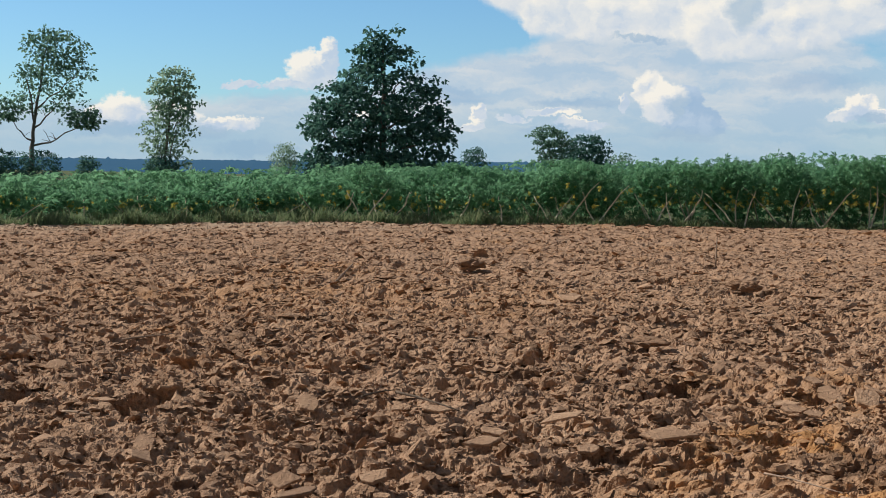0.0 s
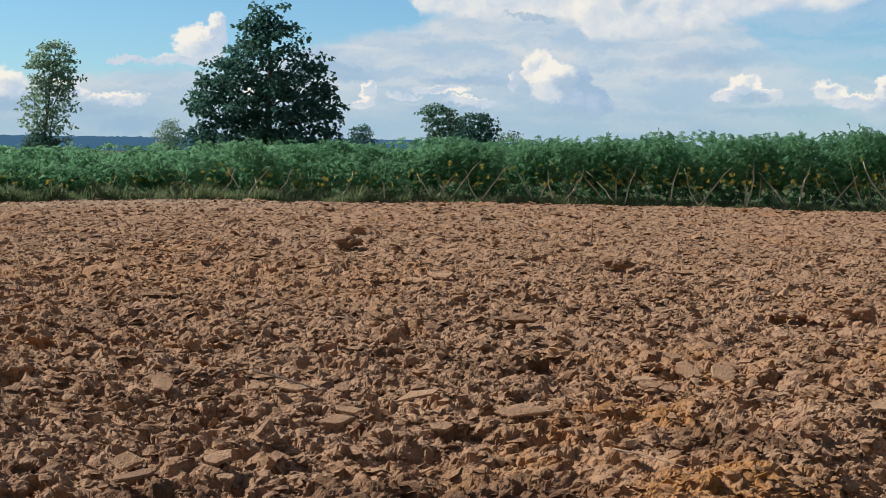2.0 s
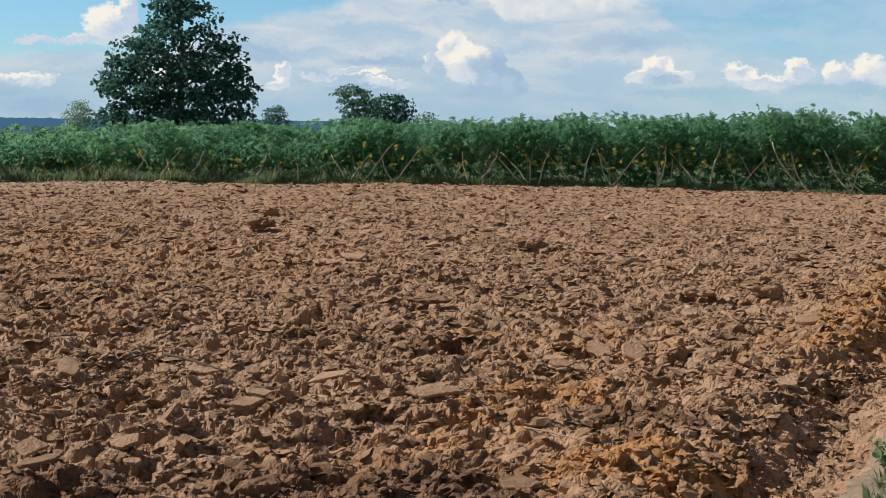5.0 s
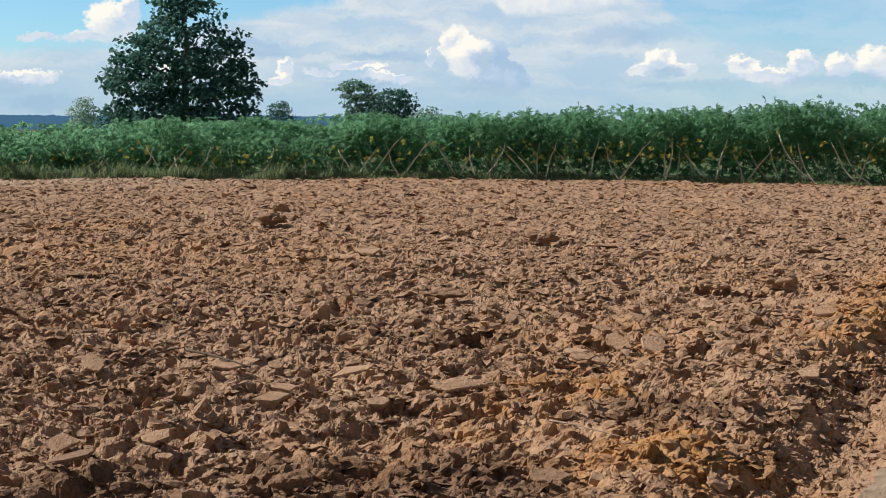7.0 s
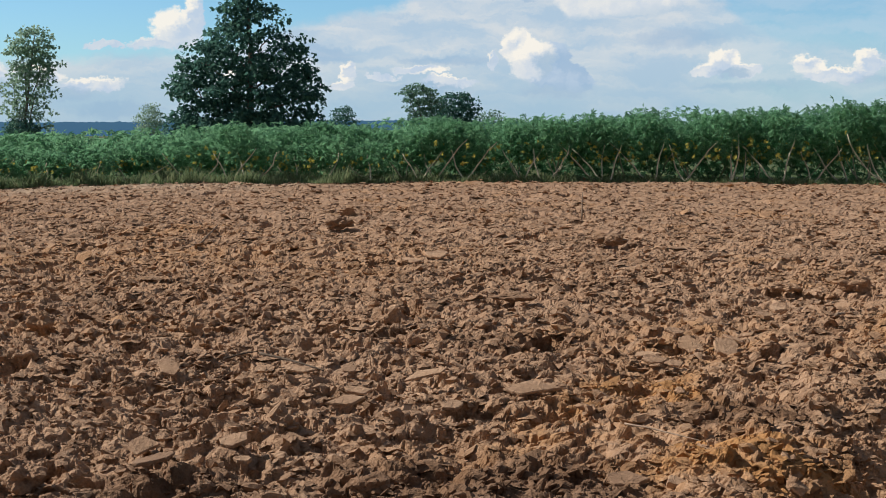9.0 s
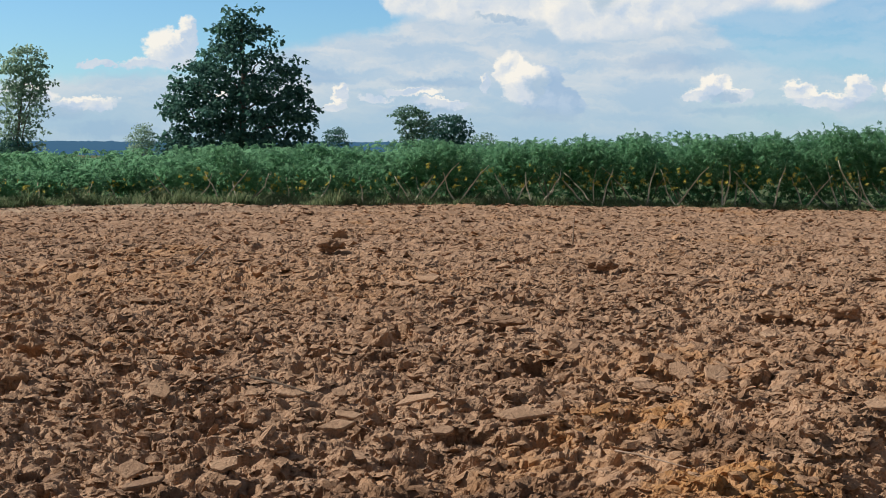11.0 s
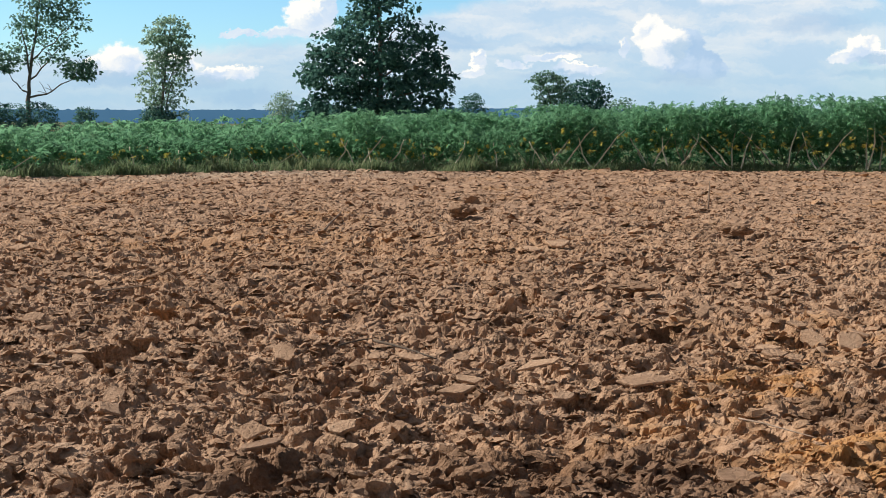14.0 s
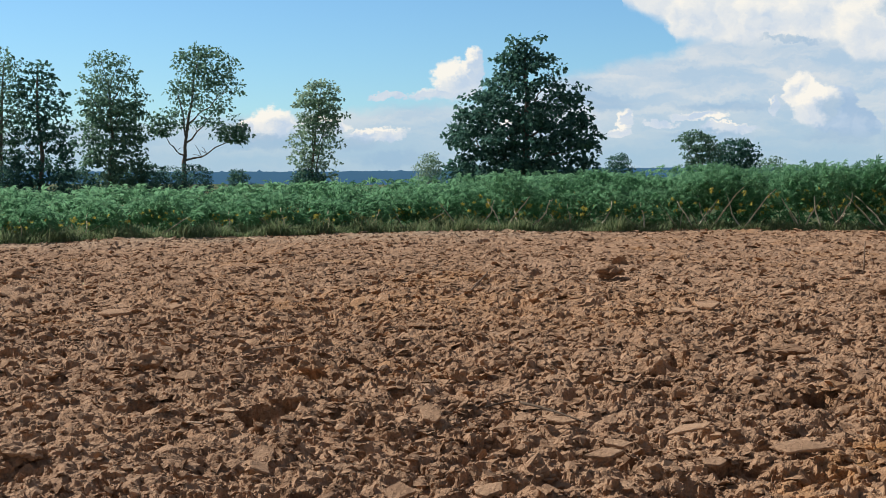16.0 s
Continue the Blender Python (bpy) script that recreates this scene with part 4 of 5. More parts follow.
def crop():
    rnd = random.Random(77)
    kinds = {1: [cassava(1.0, 300 + k, 260) for k in range(5)], 2: [cassava(1.35, 320 + k, 330) for k in range(5)], 3: [cassava(1.75, 340 + k, 400) for k in range(5)]}
    tall = {1: 1.0, 2: 1.35, 3: 1.75}
    words = {1: "low green cassava bush at the edge of ploughed soil", 2: "leafy green cassava bush with pale bowed stems and yellow leaves",
             3: "tall leafy cassava bush with long bare pale stems"}
    spots = []
    for row in range(2):
        x = -17.0 + row * 0.4
        while x < 14.5:
            spots.append((x + rnd.uniform(-0.12, 0.12), float(edge_y(x)) + 0.75 + row * 0.8 + rnd.uniform(-0.2, 0.2), row))
            x += rnd.uniform(0.62, 0.9)
    used = set()
    for x, y, row in spots:
        h = crop_height(x) * rnd.uniform(0.86, 1.09)
        kind = 1 if h < 1.12 else 2 if h < 1.5 else 3
        s = h / tall[kind]
        first = rnd.choice(kinds[kind])
        m = pose(x, y, float(land(x, y)) - 0.03, 0, 0, rnd.uniform(-32, 32) if row == 0 else rnd.uniform(0, 360)) @ Matrix.Diagonal((s ** 0.5, s ** 0.5, s, 1))
        if first.name in used:
            ob = copy_thing(first, m)
        else:
            used.add(first.name)
            ob = first
            ob.matrix_basis = m
        tagged(ob, words[kind])
    for group in kinds.values():
        for k, first in enumerate(group):
            if first.name not in used:
                x = 15.0 + k * 0.7
                first.matrix_basis = pose(x, float(edge_y(x)) + 1.0, float(land(x, 31.0)))
                tagged(first, words[3])
    # the rest of the field behind the first rows
    rng = np.random.default_rng(9)
    shape, faces = palmate(rng, 1, 1.0, 1.0)
    ats = []
    for row in range(8):
        x = -30.0
        while x < 22:
            y = float(edge_y(x)) + 1.8 + row * (0.8 if row < 4 else 1.1)
            if abs(math.degrees(math.atan2(x, y))) < 33:
                h = crop_height(x * 31 / y) * rng.uniform(0.80, 1.10)
                p = canopy_points(rng, 40 if row > 3 else 200 if row == 0 else 95, h * (0.7 if row == 0 else 1.0), 0.66, h * (0.5 if row > 2 else 0.02))
                ats.append(p + (x, y + rng.uniform(-0.2, 0.2), float(land(x, y))))
            x += rng.uniform(0.75, 1.05)
    at = np.concatenate(ats)
    turn = turns(rng, len(at), 0.5) * rng.uniform(0.10, 0.17, len(at))[:, None, None]
    v, f = placed(shape, faces, turn, at)
    tagged(new("cassava_crop", mesh_from("cassava_crop", v, f, CASSAVA)), "dense green cassava rows filling the field behind its edge", "cassava crop", kind="stuff")


crop()


def grass(name, spots, label, seed, tall=(0.10, 0.32)):
    """Blades, each a thin bent triangle pair, about the given places."""
    rng = np.random.default_rng(seed)
    at = np.asarray(spots)
    n = len(at)
    h = rng.uniform(tall[0], tall[1], n) * np.clip(0.85 - 0.05 * at[:, 0], 0.45, 1.1) * np.clip(0.75 + 0.9 * perlin(at[:, 0] * 1.7, at[:, 1] * 1.7, 15), 0.3, 1.5)
    a = rng.uniform(0, 6.2832, n)
    lean = rng.uniform(0.2, 1.1, n) * h
    w = rng.uniform(0.005, 0.013, n)
    side = np.stack([-np.sin(a), np.cos(a), 0 * a], -1) * w[:, None]
    out = np.stack([np.cos(a), np.sin(a), 0 * a], -1) * lean[:, None]
    up = np.stack([0 * h, 0 * h, h], -1)
    v = np.stack([at - side, at + side, at + 0.35 * out + 0.6 * up + side * 0.7, at + 0.35 * out + 0.6 * up - side * 0.7, at + out + up], 1)
    f = np.array([(0, 1, 2), (0, 2, 3), (3, 2, 4)])
    f = f[None] + (np.arange(n) * 5)[:, None, None]
    return tagged(new(name, mesh_from(name, v.reshape(-1, 3), f.reshape(-1, 3), GRASS)), label, "grass", kind="stuff")


def grasses():
    rng = np.random.default_rng(4)
    n = 52000
    x = rng.uniform(-20, 14, n)
    clump = perlin(x * 0.9, x * 0 + 3.3, 6)
    y = edge_y(x) - 0.05 + rng.uniform(0, 1, n) ** 1.3 * np.where(x < -1, 1.1, 1.5) - np.where(x < -1, 0.25, 0) + 0.1 * perlin(x * 2, x * 0, 14)
    keep = rng.uniform(0, 1, n) < np.clip(np.where(x < 1, 0.75, 0.7) + clump * 0.5, 0.1, 1)
    x, y = x[keep], y[keep]
    grass("grass_strip", np.stack([x, y, land(x, y) - 0.02], -1), "rough green and yellowed grass along the crop's edge", 12, (0.08, 0.29))
    n = 8000
    along, across = rng.uniform(-7.0, 5.0, n), 0.26 + rng.uniform(0, 1, n) ** 1.6 * 2.4
    x = BORDER_A[0] + _along[0] * along + _along[1] * across
    y = BORDER_A[1] + _along[1] * along - _along[0] * across
    grass("verge_grass", np.stack([x, y, field_height(x, y) - 0.01], -1), "short green grass on the sandy verge", 13, (0.03, 0.09))


grasses()


def weed(seed):
    """A low broad-leaved weed: thin stems from one root, oval leaves along them."""
    rng, rnd = np.random.default_rng(seed), random.Random(seed)
    thing = new("weed")
    ats, ways = [], []
    for n in range(9):
        a, lean = rnd.uniform(0, 6.28), rnd.uniform(0.05, 0.16)
        tip = Vector((math.cos(a) * lean, math.sin(a) * lean, rnd.uniform(0.10, 0.24)))
        pts = bent((0, 0, -0.02), tip, 0.02, 4, seed * 20 + n)
        v, f = tube(pts, [0.003, 0.0028, 0.0025, 0.002, 0.0012], 5, n)
        part("stem", mesh_from("stem", v, f, WEED, True), thing)
        for k in range(16):
            ats.append(pts[1].lerp(tip, k / 15) + Vector((rnd.gauss(0, 0.012), rnd.gauss(0, 0.012), rnd.gauss(0, 0.006))))
    at = np.array([p[:] for p in ats])
    shape = np.array([(0, 0, 0), (0.3, 0.28, 0.05), (0.7, 0.26, 0.03), (1.0, 0, -0.10), (0.7, -0.26, 0.03), (0.3, -0.28, 0.05)])
    faces = np.array([(0, 1, 2), (0, 2, 3), (0, 3, 4), (0, 4, 5)])
    v, f = placed(shape, faces, turns(rng, len(at), 0.6) * rng.uniform(0.022, 0.045, len(at))[:, None, None], at)
    part("foliage", mesh_from("foliage", v, f, WEED), thing)
    return tagged(thing, "low green broad-leaved weed on the sandy verge", "weed", "weeds along the verge")


_weeds = [weed(5), weed(6)]
for n, (x, y, size, turn) in enumerate([(1.93, 4.60, 0.85, 20), (2.22, 5.12, 0.7, 200), (2.08, 4.78, 1.0, 90), (2.52, 5.62, 0.7, 310), (1.66, 4.02, 0.8, 140)]):
    m = pose(x, y, float(field_height(np.array([x]), np.array([y]))[0]), 0, 0, turn) @ Matrix.Diagonal((size, size, size, 1))
    if n < 2:
        _weeds[n].matrix_basis = m
    else:
        copy_thing(_weeds[n % 2], m)

# ---- trees ----


def crown_leaves(rng, profile, count, leaf, depth, gaps, clump, space=1.2, puff=1.0, at=(0, 0), wide=0.33):
    """Leaves in clumps inside an outline of (height, left, right) rows, with gaps where a noise is low."""
    rows = np.array(profile, float)
    heads = []
    z0, z1 = rows[:, 0].min(), rows[:, 0].max()
    order = rows[np.argsort(rows[:, 0])]
    seed = Vector((rng.uniform(0, 90), rng.uniform(0, 90), rng.uniform(0, 90)))
    tries = 0
    need = count // clump
    while len(heads) < need and tries < need * 40:
        tries += 1
        z = rng.uniform(z0, z1)
        lo, hi = np.interp(z, order[:, 0], order[:, 1]), np.interp(z, order[:, 0], order[:, 2])
        if rng.uniform() > (hi - lo) / (order[:, 2] - order[:, 1]).max():
            continue
        u = rng.uniform(-1, 1)
        x = (lo + hi) / 2 + u * (hi - lo) / 2
        y = rng.uniform(-1, 1) * math.sqrt(max(0.02, 1 - u * u)) * depth * (hi - lo) / 2
        k = noise.noise(Vector((x, y * 0.3, z)) * (0.55 / leaf / puff) + seed)
        if k < gaps or abs(u) > 0.95 + 0.32 * noise.noise(Vector((x * 0.35, y * 0.35, z)) * (0.22 / leaf / puff) + seed):
            continue
        if heads and len(heads) < 1600:
            gap = np.array(heads) - (x, y, z)
            if (np.abs(gap).max(1) < leaf * puff * space).any():
                continue
        heads.append((x, y, z))
    for z in np.arange(z0, z1, leaf * puff * 1.5):
        lo, hi = np.interp(z, order[:, 0], order[:, 1]), np.interp(z, order[:, 0], order[:, 2])
        for x in (lo, hi):
            if rng.uniform() < 0.75:
                heads.append((x + rng.normal(0, leaf), rng.normal(0, 0.2), z))
    heads = np.repeat(np.array(heads), clump, 0)
    n = len(heads)
    ball = rng.normal(0, 1, (n, 3))
    ball[:, 2] = np.abs(ball[:, 2]) * 0.9 - 0.25
    ball /= np.linalg.norm(ball, axis=1)[:, None]
    spread = ball * np.array([1.25, 1.25, 0.95]) * (leaf * puff * rng.uniform(0.2, 1.0, n) ** 0.5)[:, None]
    # each leaf points out of its clump, droops a little and faces up
    long = ball * np.array([1, 1, 0.6]) + rng.normal(0, 0.5, (n, 3)) - np.array([0, 0, 0.45])
    long /= np.linalg.norm(long, axis=1)[:, None]
    face = ball * 0.8 + np.array([0, 0, 0.25]) + rng.normal(0, 0.5, (n, 3))
    side = np.cross(face, long)
    side /= np.linalg.norm(side, axis=1)[:, None] + 1e-6
    turn = np.stack([long, side, np.cross(long, side)], -1) * (leaf * rng.uniform(0.7, 1.15, n))[:, None, None]
    shape = np.array([(0, 0, 0), (0.5, wide, 0.05), (1.0, 0, -0.16), (0.5, -wide, 0.05)])
    faces = np.array([(0, 1, 2), (0, 2, 3)])
    return placed(shape, faces, turn, heads + spread + np.array([at[0], at[1], 0]))


def tree(name, x, y, trunk, limbs, crowns, bark, leaves, label, category="tree", seed=1):
    """trunk: points and thickness; limbs: (from, to, bow, radius); crowns: arguments for crown_leaves."""
    rng, rnd = np.random.default_rng(seed), random.Random(seed)
    thing = new(name)
    thing.location = (x, y, 0.0)
    thing.rotation_euler = (0, 0, -math.atan2(x, y))
    if trunk:
        pts, r = trunk
        fine = []
        for a, b in zip(pts[:-1], pts[1:]):
            fine += bent(a, b, 0, 3, rnd.randint(0, 999))[:-1]
        fine.append(Vector(pts[-1]))
        n = len(fine) - 1
        v, f = tube(fine, [r * (1.25 if i == 0 else 1 - 0.75 * i / n) for i in range(n + 1)], 8, seed)
        part("trunk", mesh_from("trunk", v, f, bark, True), thing)
    for a, b, bow, r in limbs:
        pts = bent(a, b, bow, 6, rnd.randint(0, 999))
        v, f = tube(pts, [r * (1 - 0.12 * i) for i in range(7)], 6, rnd.randint(0, 999))
        pieces = [(v, f)]
        for k in range(4):
            s = pts[rnd.randint(2, 6)]
            e = s + Vector((rnd.uniform(-1, 1), rnd.uniform(-1, 1), rnd.uniform(0.1, 1))) * (Vector(b) - Vector(a)).length * 0.22
            pieces.append(tube(bent(s, e, 0.05, 3, rnd.randint(0, 999)), [r * 0.35, r * 0.3, r * 0.22, r * 0.12], 5, k))
        v, f = joined(pieces)
        part("limb", mesh_from("limb", v, f, bark, True), thing)
    v, f = joined([crown_leaves(rng, **c) for c in crowns])
    part("crown", mesh_from("crown", v, f, leaves), thing)
    return tagged(thing, label, category)


def crown(profile, count, leaf=0.2, depth=0.8, gaps=-0.2, clump=12, space=1.2, puff=1.0, wide=0.33):
    return dict(wide=wide, profile=profile, count=count, leaf=leaf, depth=depth, gaps=gaps, clump=clump, space=space, puff=puff)

# the broad dark tree
tree("broad_tree", -9.12, 65.35, ([(0, 0, 0), (0.05, 0, 2.4), (0.1, 0.1, 4.6), (0.0, 0, 7.2)], 0.24),
     [((0, 0, 1.6), (-2.6, 0.5, 3.2), 0.2, 0.08), ((0.05, 0, 2.0), (2.8, -0.4, 3.0), 0.2, 0.08), ((0.05, 0, 2.6), (-2.2, -0.6, 4.6), 0.2, 0.07),
      ((0.1, 0, 3.2), (1.9, 0.6, 4.8), 0.1, 0.07), ((0.1, 0, 4.0), (-1.2, 0.5, 5.8), 0.1, 0.05), ((0.1, 0, 4.4), (1.2, -0.4, 6.2), 0.1, 0.05)],
     [crown([(8.05, -0.45, 0.05), (7.75, -0.65, 0.35), (7.3, -0.9, 0.9), (6.96, -1.15, 1.2), (6.52, -1.45, 1.55), (6.1, -1.65, 1.7), (5.95, -2.1, 1.85), (5.72, -2.4, 2.4), (5.23, -2.45, 2.4),
             (4.49, -3.0, 2.75), (4.19, -2.7, 2.75), (4.04, -3.3, 2.85), (3.3, -3.75, 3.4), (2.76, -2.7, 3.35), (2.26, -2.3, 3.5), (1.97, -3.0, 3.45), (1.5, -3.6, 3.3), (0.7, -3.2, 3.0)],
            12600, 0.235, 0.6, -0.03, 24, 0.72, 1.3, 0.40)],
     BARK, DARK_LEAF, "broad dark green tree standing behind the crop", "tree", 3)
# the lopsided tree with a bare forked trunk
tree("forked_tree", -31.6, 78.9, ([(0, 0, 0), (0.0, 0, 2.0), (0.05, 0, 3.4), (0.5, 0.1, 6.2), (0.8, 0.1, 8.4)], 0.16),
     [((0.0, 0, 2.9), (-1.3, 0.2, 4.3), -0.25, 0.06), ((0.0, 0, 2.6), (2.9, -0.2, 4.1), -0.35, 0.07), ((0.05, 0, 3.6), (2.2, 0.3, 6.0), -0.2, 0.065), ((0.1, 0, 4.0), (-0.3, -0.3, 6.6), 0.1, 0.07),
      ((0.3, 0, 4.8), (2.6, 0.2, 7.0), -0.1, 0.06)],
     [crown([(9.3, 0.2, 1.6), (8.8, -0.4, 2.6), (8.0, -0.4, 2.8), (7.2, -0.4, 2.9), (6.6, -0.5, 3.0)], 1500, 0.24, 0.7, 0.0, 20, 0.95, 1.5),
      crown([(6.8, -0.5, 3.3), (6.0, -0.6, 3.4), (5.2, -0.7, 3.3), (4.5, -0.6, 3.0)], 800, 0.24, 0.7, 0.0, 20, 1.1, 1.5),
      crown([(5.2, -1.7, -0.7), (4.6, -1.8, -0.6), (4.1, -1.8, -0.9)], 420, 0.24, 0.7, -0.3, 20), crown([(4.7, 2.6, 3.8), (4.2, 2.0, 3.9), (3.7, 2.4, 3.5)], 560, 0.24, 0.7, -0.3, 20)],
     BARK, MID_LEAF, "lopsided tree with a bare forked trunk and sparse crown", "tree", 5)
# the slender pale tree
tree("slender_tree", -20.0, 67.1, ([(0, 0, 0), (-0.1, 0, 2.0), (0.1, 0, 4.0), (0.4, 0, 6.0)], 0.08),
     [((0, 0, 0.4), (-0.6, 0.1, 3.4), 0.1, 0.045), ((0, 0, 0.5), (0.5, -0.1, 3.8), 0.1, 0.045), ((0, 0, 1.6), (-0.2, 0.2, 5.0), 0.1, 0.04), ((0.1, 0, 2.6), (0.9, 0.1, 5.2), 0.1, 0.035)],
     [crown([(6.3, 0.1, 0.9), (5.9, -0.5, 1.0), (5.3, -0.8, 1.1), (4.6, -0.7, 1.25), (3.8, -0.7, 1.2)], 2300, 0.18, 0.8, -0.05, 20),
      crown([(3.8, -1.0, 1.0), (3.0, -1.2, 0.95), (2.4, -0.9, 0.8), (1.6, -0.7, 0.85), (0.9, -0.9, 0.9)], 1500, 0.18, 0.8, -0.05, 20)],
     BARK, PALE_LEAF, "slender pale green tree with several thin stems", "tree", 7)
# the grove
tree("grove_tree", -35.1, 76.3, ([(0, 0, 0), (0.1, 0, 4.0), (-0.1, 0, 7.2)], 0.15),
     [((-0.1, 0, 6.4), (-0.6, 0.1, 8.8), 0.1, 0.035), ((-0.1, 0, 6.4), (0.6, 0.1, 8.6), 0.1, 0.035), ((0, 0, 4.4), (-1.6, 0.2, 6.8), 0.1, 0.05), ((0, 0, 4.6), (1.7, 0.2, 6.4), 0.1, 0.05), ((0, 0, 5.6), (1.2, -0.2, 8.2), 0.1, 0.04), ((0, 0, 5.6), (-1.0, 0.2, 8.4), 0.1, 0.04)],
     [crown([(9.0, -0.3, 0.3), (8.4, -0.9, 0.8), (7.4, -1.5, 1.4), (6.4, -1.8, 2.0), (5.8, -1.7, 1.7)], 1500, 0.22, 0.8, -0.05, 12, 1.5),
      crown([(6.0, -1.5, 1.6), (5.0, -1.7, 2.0), (3.8, -1.7, 2.0), (2.6, -1.6, 2.0), (1.4, -1.2, 1.8), (0.6, -1.2, 1.4)], 4000, 0.27, 0.8, -0.08, 18, 1.0)],
     BARK, MID_LEAF, "tall tree with a dense lower crown and sparse top", "tree", 11)
tree("grove_tree", -37.75, 72.8, ([(0, 0, 0), (0, 0, 4.0), (-0.1, 0, 7.8)], 0.15),
     [((0, 0, 2.4), (-1.2, 0.2, 3.6), 0.1, 0.05), ((0, 0, 3.0), (1.2, 0.2, 4.2), 0.1, 0.05), ((0, 0, 4.4), (-0.8, -0.2, 6.0), 0.1, 0.04)],
     [crown([(7.9, -0.4, 0.3), (7.0, -0.9, 0.7), (5.8, -1.2, 1.2), (4.4, -1.3, 1.4), (3.0, -1.5, 1.6), (1.6, -1.5, 1.7), (0.6, -1.6, 1.6)], 3000, 0.27, 0.8, -0.04, 18, 1.0)],
     BARK, DARK_LEAF, "narrow dark green tree in a grove", "tree", 13)
tree("grove_tree", -39.6, 71.8, ([(0, 0, 0), (0, 0, 4.0), (0.2, 0, 8.0)], 0.14),
     [((0, 0, 3.4), (-1.2, 0.2, 5.0), 0.1, 0.05), ((0, 0, 4.2), (1.1, 0.2, 5.6), 0.1, 0.05)],
     [crown([(8.7, -0.6, 0.3), (7.8, -1.2, 0.9), (6.4, -1.3, 1.2), (4.8, -1.2, 1.1), (3.0, -0.9, 0.9), (1.0, -1.0, 0.9)], 3200, 0.20, 0.8, -0.02, 14, 1.6)],
     BARK, MID_LEAF, "thin tree with pale trunk and open crown", "tree", 15)
# bushes and small trees
tree("small_tree", -14.8, 70.5, ([(0, 0, 0), (0, 0, 1.6)], 0.06), [((0, 0, 0.8), (0.4, 0, 1.9), 0, 0.03)],
     [crown([(2.75, -0.2, 0.3), (2.3, -0.6, 0.5), (1.5, -0.65, 0.65), (0.6, -0.5, 0.6)], 2600, 0.11, 0.9, -0.3, 14)], BARK, PALE_LEAF, "small pale bushy tree beside the dark tree", "tree", 17)
tree("bush", -11.9, 64.9, None, [((0, 0, 0), (0.3, 0, 0.9), 0, 0.03)], [crown([(2.45, -0.3, 0.5), (2.2, -0.8, 0.9), (1.4, -0.9, 1.1), (0.3, -0.7, 1.0)], 1500, 0.22, 0.8, -0.2, 16)],
     BARK, DARK_LEAF, "low dark bush at the foot of the broad tree", "bush", 19)
tree("small_tree", -5.45, 74.8, ([(0, 0, 0), (0, 0, 1.8)], 0.06), [((0, 0, 1.0), (0.4, 0, 2.0), 0, 0.03)],
     [crown([(2.85, -0.15, 0.3), (2.5, -0.6, 0.65), (2.0, -0.75, 0.75), (1.3, -0.7, 0.7), (0.6, -0.5, 0.6)], 2600, 0.12, 0.9, -0.3, 14)], BARK, DARK_LEAF, "small dark round tree far behind the crop", "tree", 21)
tree("far_tree", -2.9, 180.0, ([(0, 0, 0), (0, 0, 3.5), (-0.4, 0, 6.0)], 0.2), [((0, 0, 3.0), (-1.8, 0, 6.0), 0.2, 0.10), ((0, 0, 3.0), (1.6, 0, 5.6), 0.2, 0.10)],
     [crown([(7.9, -1.4, 0.3), (7.2, -2.3, 1.6), (6.2, -2.4, 2.2), (5.2, -1.6, 2.4), (4.0, -1.5, 2.0), (2.5, -1.4, 1.8)], 2600, 0.36, 0.8, 0.02, 20)], BARK, MID_LEAF, "open-crowned tree far behind the crop", "tree", 23)
tree("far_tree", 1.5, 186.0, ([(0, 0, 0), (0, 0, 4.0)], 0.2), [((0, 0, 2.5), (1.4, 0, 5.0), 0.2, 0.10)],
     [crown([(7.1, -0.6, 1.6), (6.4, -2.0, 2.2), (5.6, -2.9, 2.6), (5.0, -3.6, 2.7), (4.0, -3.9, 2.8), (2.5, -3.6, 2.6)], 3400, 0.42, 0.8, -0.1, 20)], BARK, DARK_LEAF, "dense round tree far behind the crop", "tree", 25)
tree("far_bush", 6.3, 190.0, None, [((0, 0, 0), (0.5, 0, 2.5), 0, 0.08)], [crown([(4.9, -0.2, 1.0), (4.3, -1.4, 1.5), (3.4, -1.6, 1.7), (2.0, -1.4, 1.5)], 800, 0.34, 0.8, -0.1, 8)], BARK, MID_LEAF,
     "low bush far behind the crop", "bush", 27)
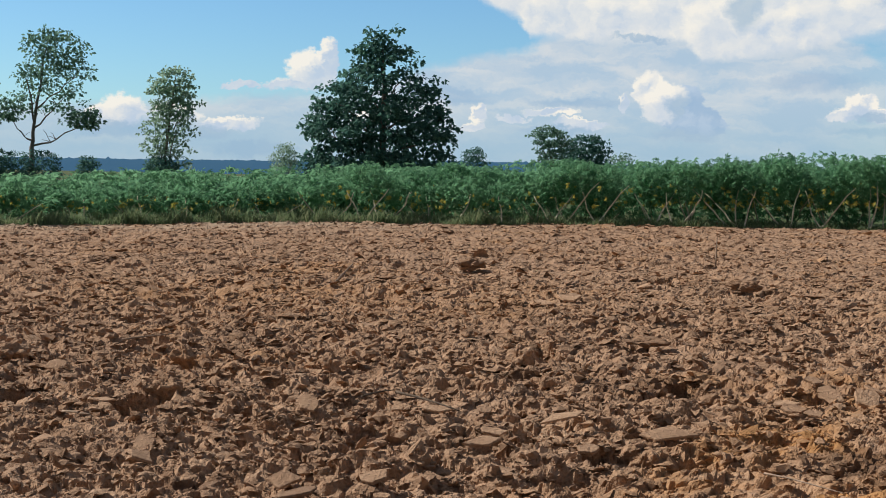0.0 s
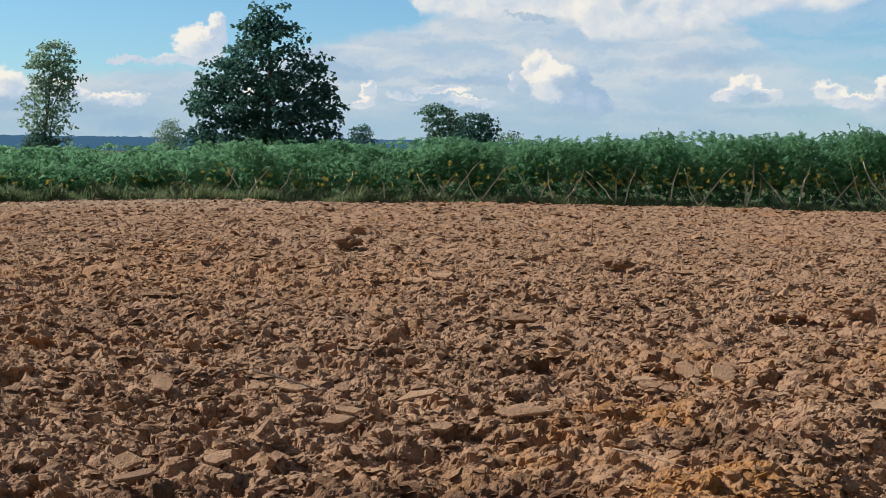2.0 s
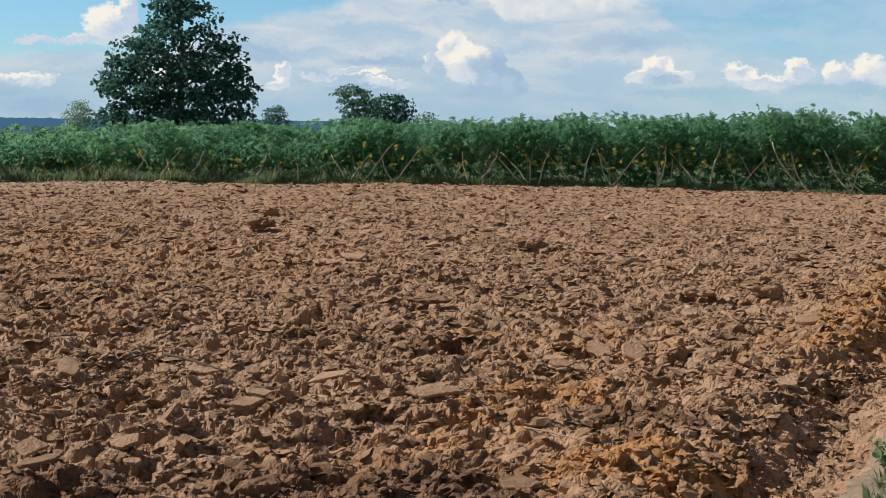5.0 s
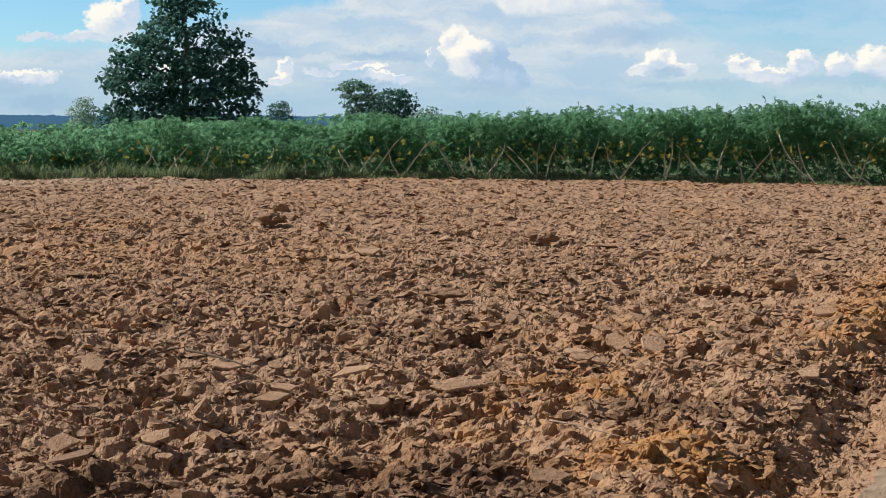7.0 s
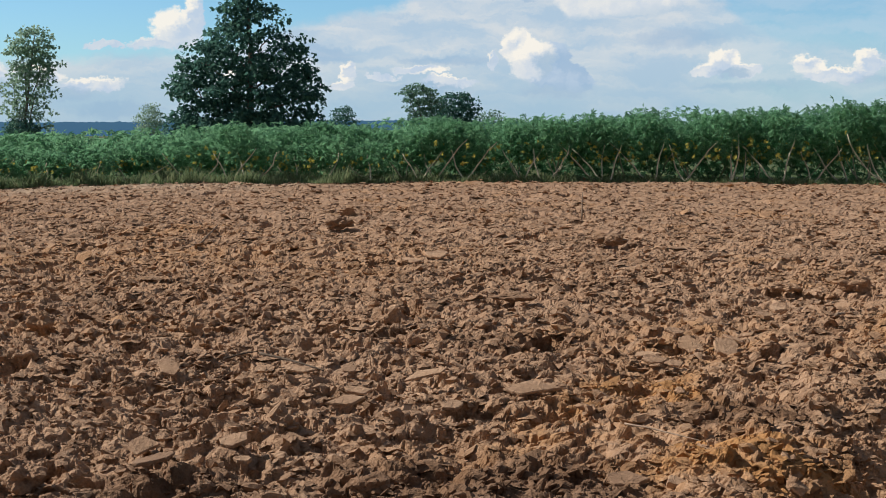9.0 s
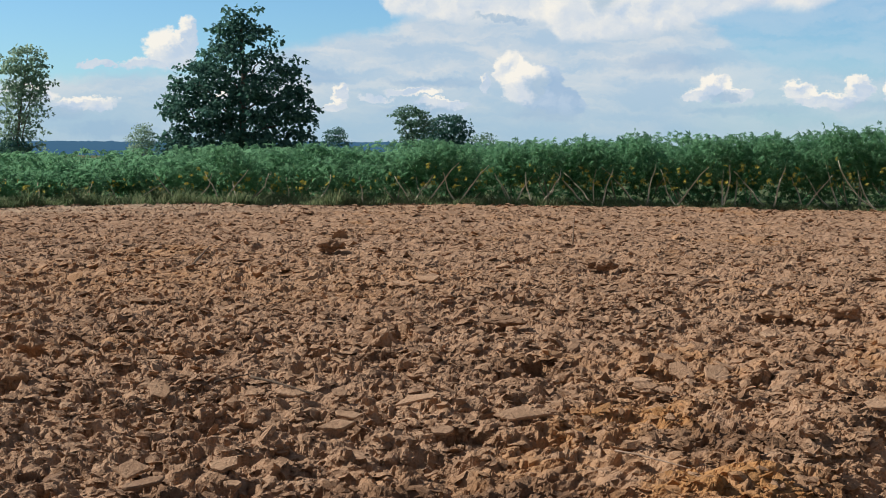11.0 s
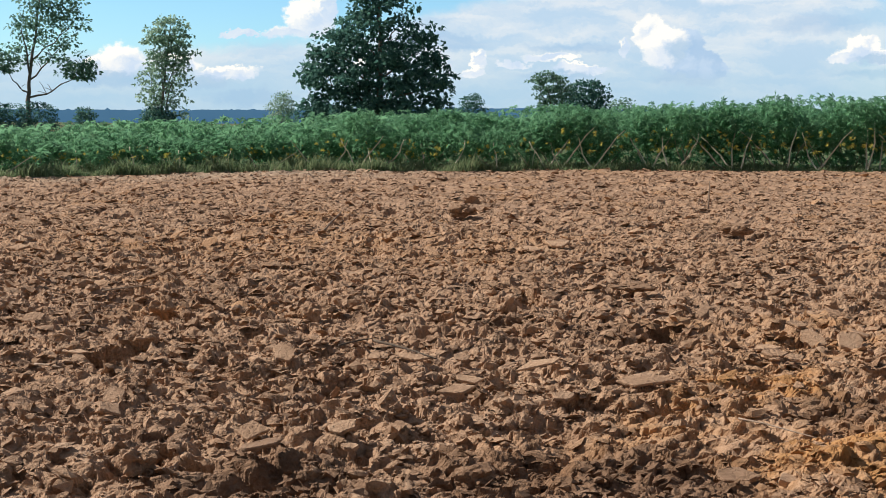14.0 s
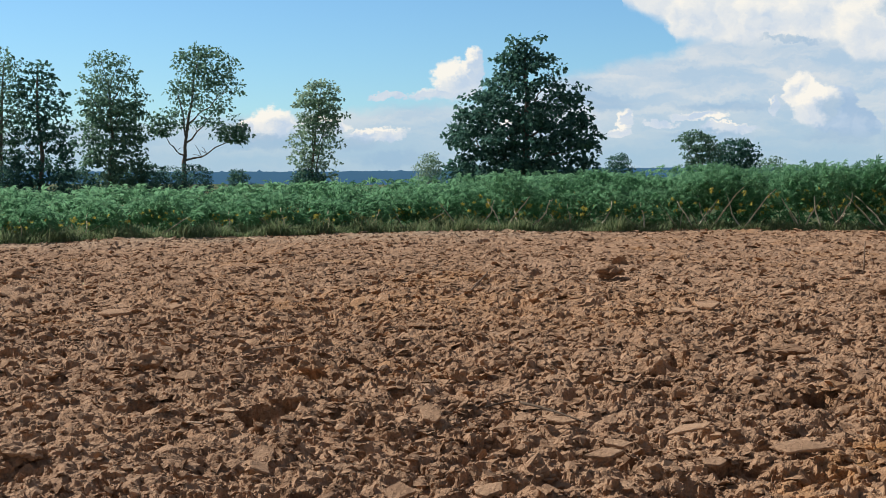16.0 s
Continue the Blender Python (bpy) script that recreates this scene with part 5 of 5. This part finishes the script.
for n, (x, y, w, h) in enumerate([(-33.8, 78.0, 1.3, 2.2), (-32.6, 77.6, 1.5, 2.2), (-31.0, 78.6, 1.2, 2.3), (-28.6, 80.0, 0.6, 2.0), (-36.6, 75.0, 1.2, 2.1), (-20.2, 66.6, 0.9, 1.9), (-39.0, 71.0, 1.3, 2.1), (-41.5, 71.0, 1.5, 2.2)]):
    tree("bush", x, y, None, [((0, 0, 0), (0.2, 0, h * 0.6), 0, 0.03)], [crown([(h, -w * 0.5, w * 0.4), (h * 0.8, -w * 0.9, w * 0.9), (h * 0.4, -w, w), (0.2, -w * 0.8, w * 0.8)], 3000, 0.13, 0.9, -0.3, 14)],
         BARK, DARK_LEAF, "low dark bush under the trees behind the crop", "bush", 60 + n)

# a tree on the verge whose lowest branches hang into view
tree("verge_tree", 7.92, 11.57, ([(0, 0, 0), (0.1, 0, 2.2), (0.0, 0, 5.0)], 0.16),
     [((0.05, 0, 2.0), (-2.8, 0.2, 3.3), 0.3, 0.06), ((0.05, 0, 2.4), (2.6, 0.2, 3.8), 0.3, 0.06), ((0, 0, 3.0), (-1.4, -0.4, 4.8), 0.2, 0.05), ((0, 0, 3.2), (1.2, 0.6, 5.2), 0.2, 0.05)],
     [crown([(3.3, -3.5, -3.0), (2.75, -3.35, -3.0)], 200, 0.11, 0.9, -0.9, 12), crown([(5.9, -1.0, 1.0), (5.0, -2.2, 2.2), (4.0, -3.0, 3.0), (3.3, -3.15, 3.1), (2.7, -3.1, 2.6)], 9000, 0.11, 0.9, -0.1, 14)],
     BARK, DARK_LEAF, "leafy tree on the verge beside the ploughed soil", "tree", 91)

# ---- the far hills ----


def hills():
    n = 900
    lean = np.radians(np.linspace(-50, 40, n))
    up = np.interp(np.degrees(lean), [-50, -28, -16, -2, 6, 40], [17, 17.5, 19.5, 27, 25, 20])
    s = np.arange(n) * 0.7
    wood = 1.1 * fbm(s * 0.35, s * 0 + 0.5, 101, 4) + 9.0 * np.clip(perlin(s * 1.1, s * 0 + 7.5, 103) - 0.36, 0, 1)
    rows = []
    for r, k in ((2000, -0.4), (2050, 0.35), (2120, 0.8), (2180, 1.0), (2260, 0.8), (2500, -0.3)):
        z = 1.2 + up * k + (wood if k >= 0.8 else 0)
        rows.append(np.stack([r * np.sin(lean), r * np.cos(lean), z], -1))
    v = np.array(rows)
    at = np.arange(len(rows) * n).reshape(len(rows), n)
    q = np.stack([at[:-1, :-1], at[:-1, 1:], at[1:, 1:], at[1:, :-1]], -1).reshape(-1, 4)
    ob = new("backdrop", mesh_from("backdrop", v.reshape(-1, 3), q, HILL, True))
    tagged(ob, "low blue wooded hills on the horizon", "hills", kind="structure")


hills()
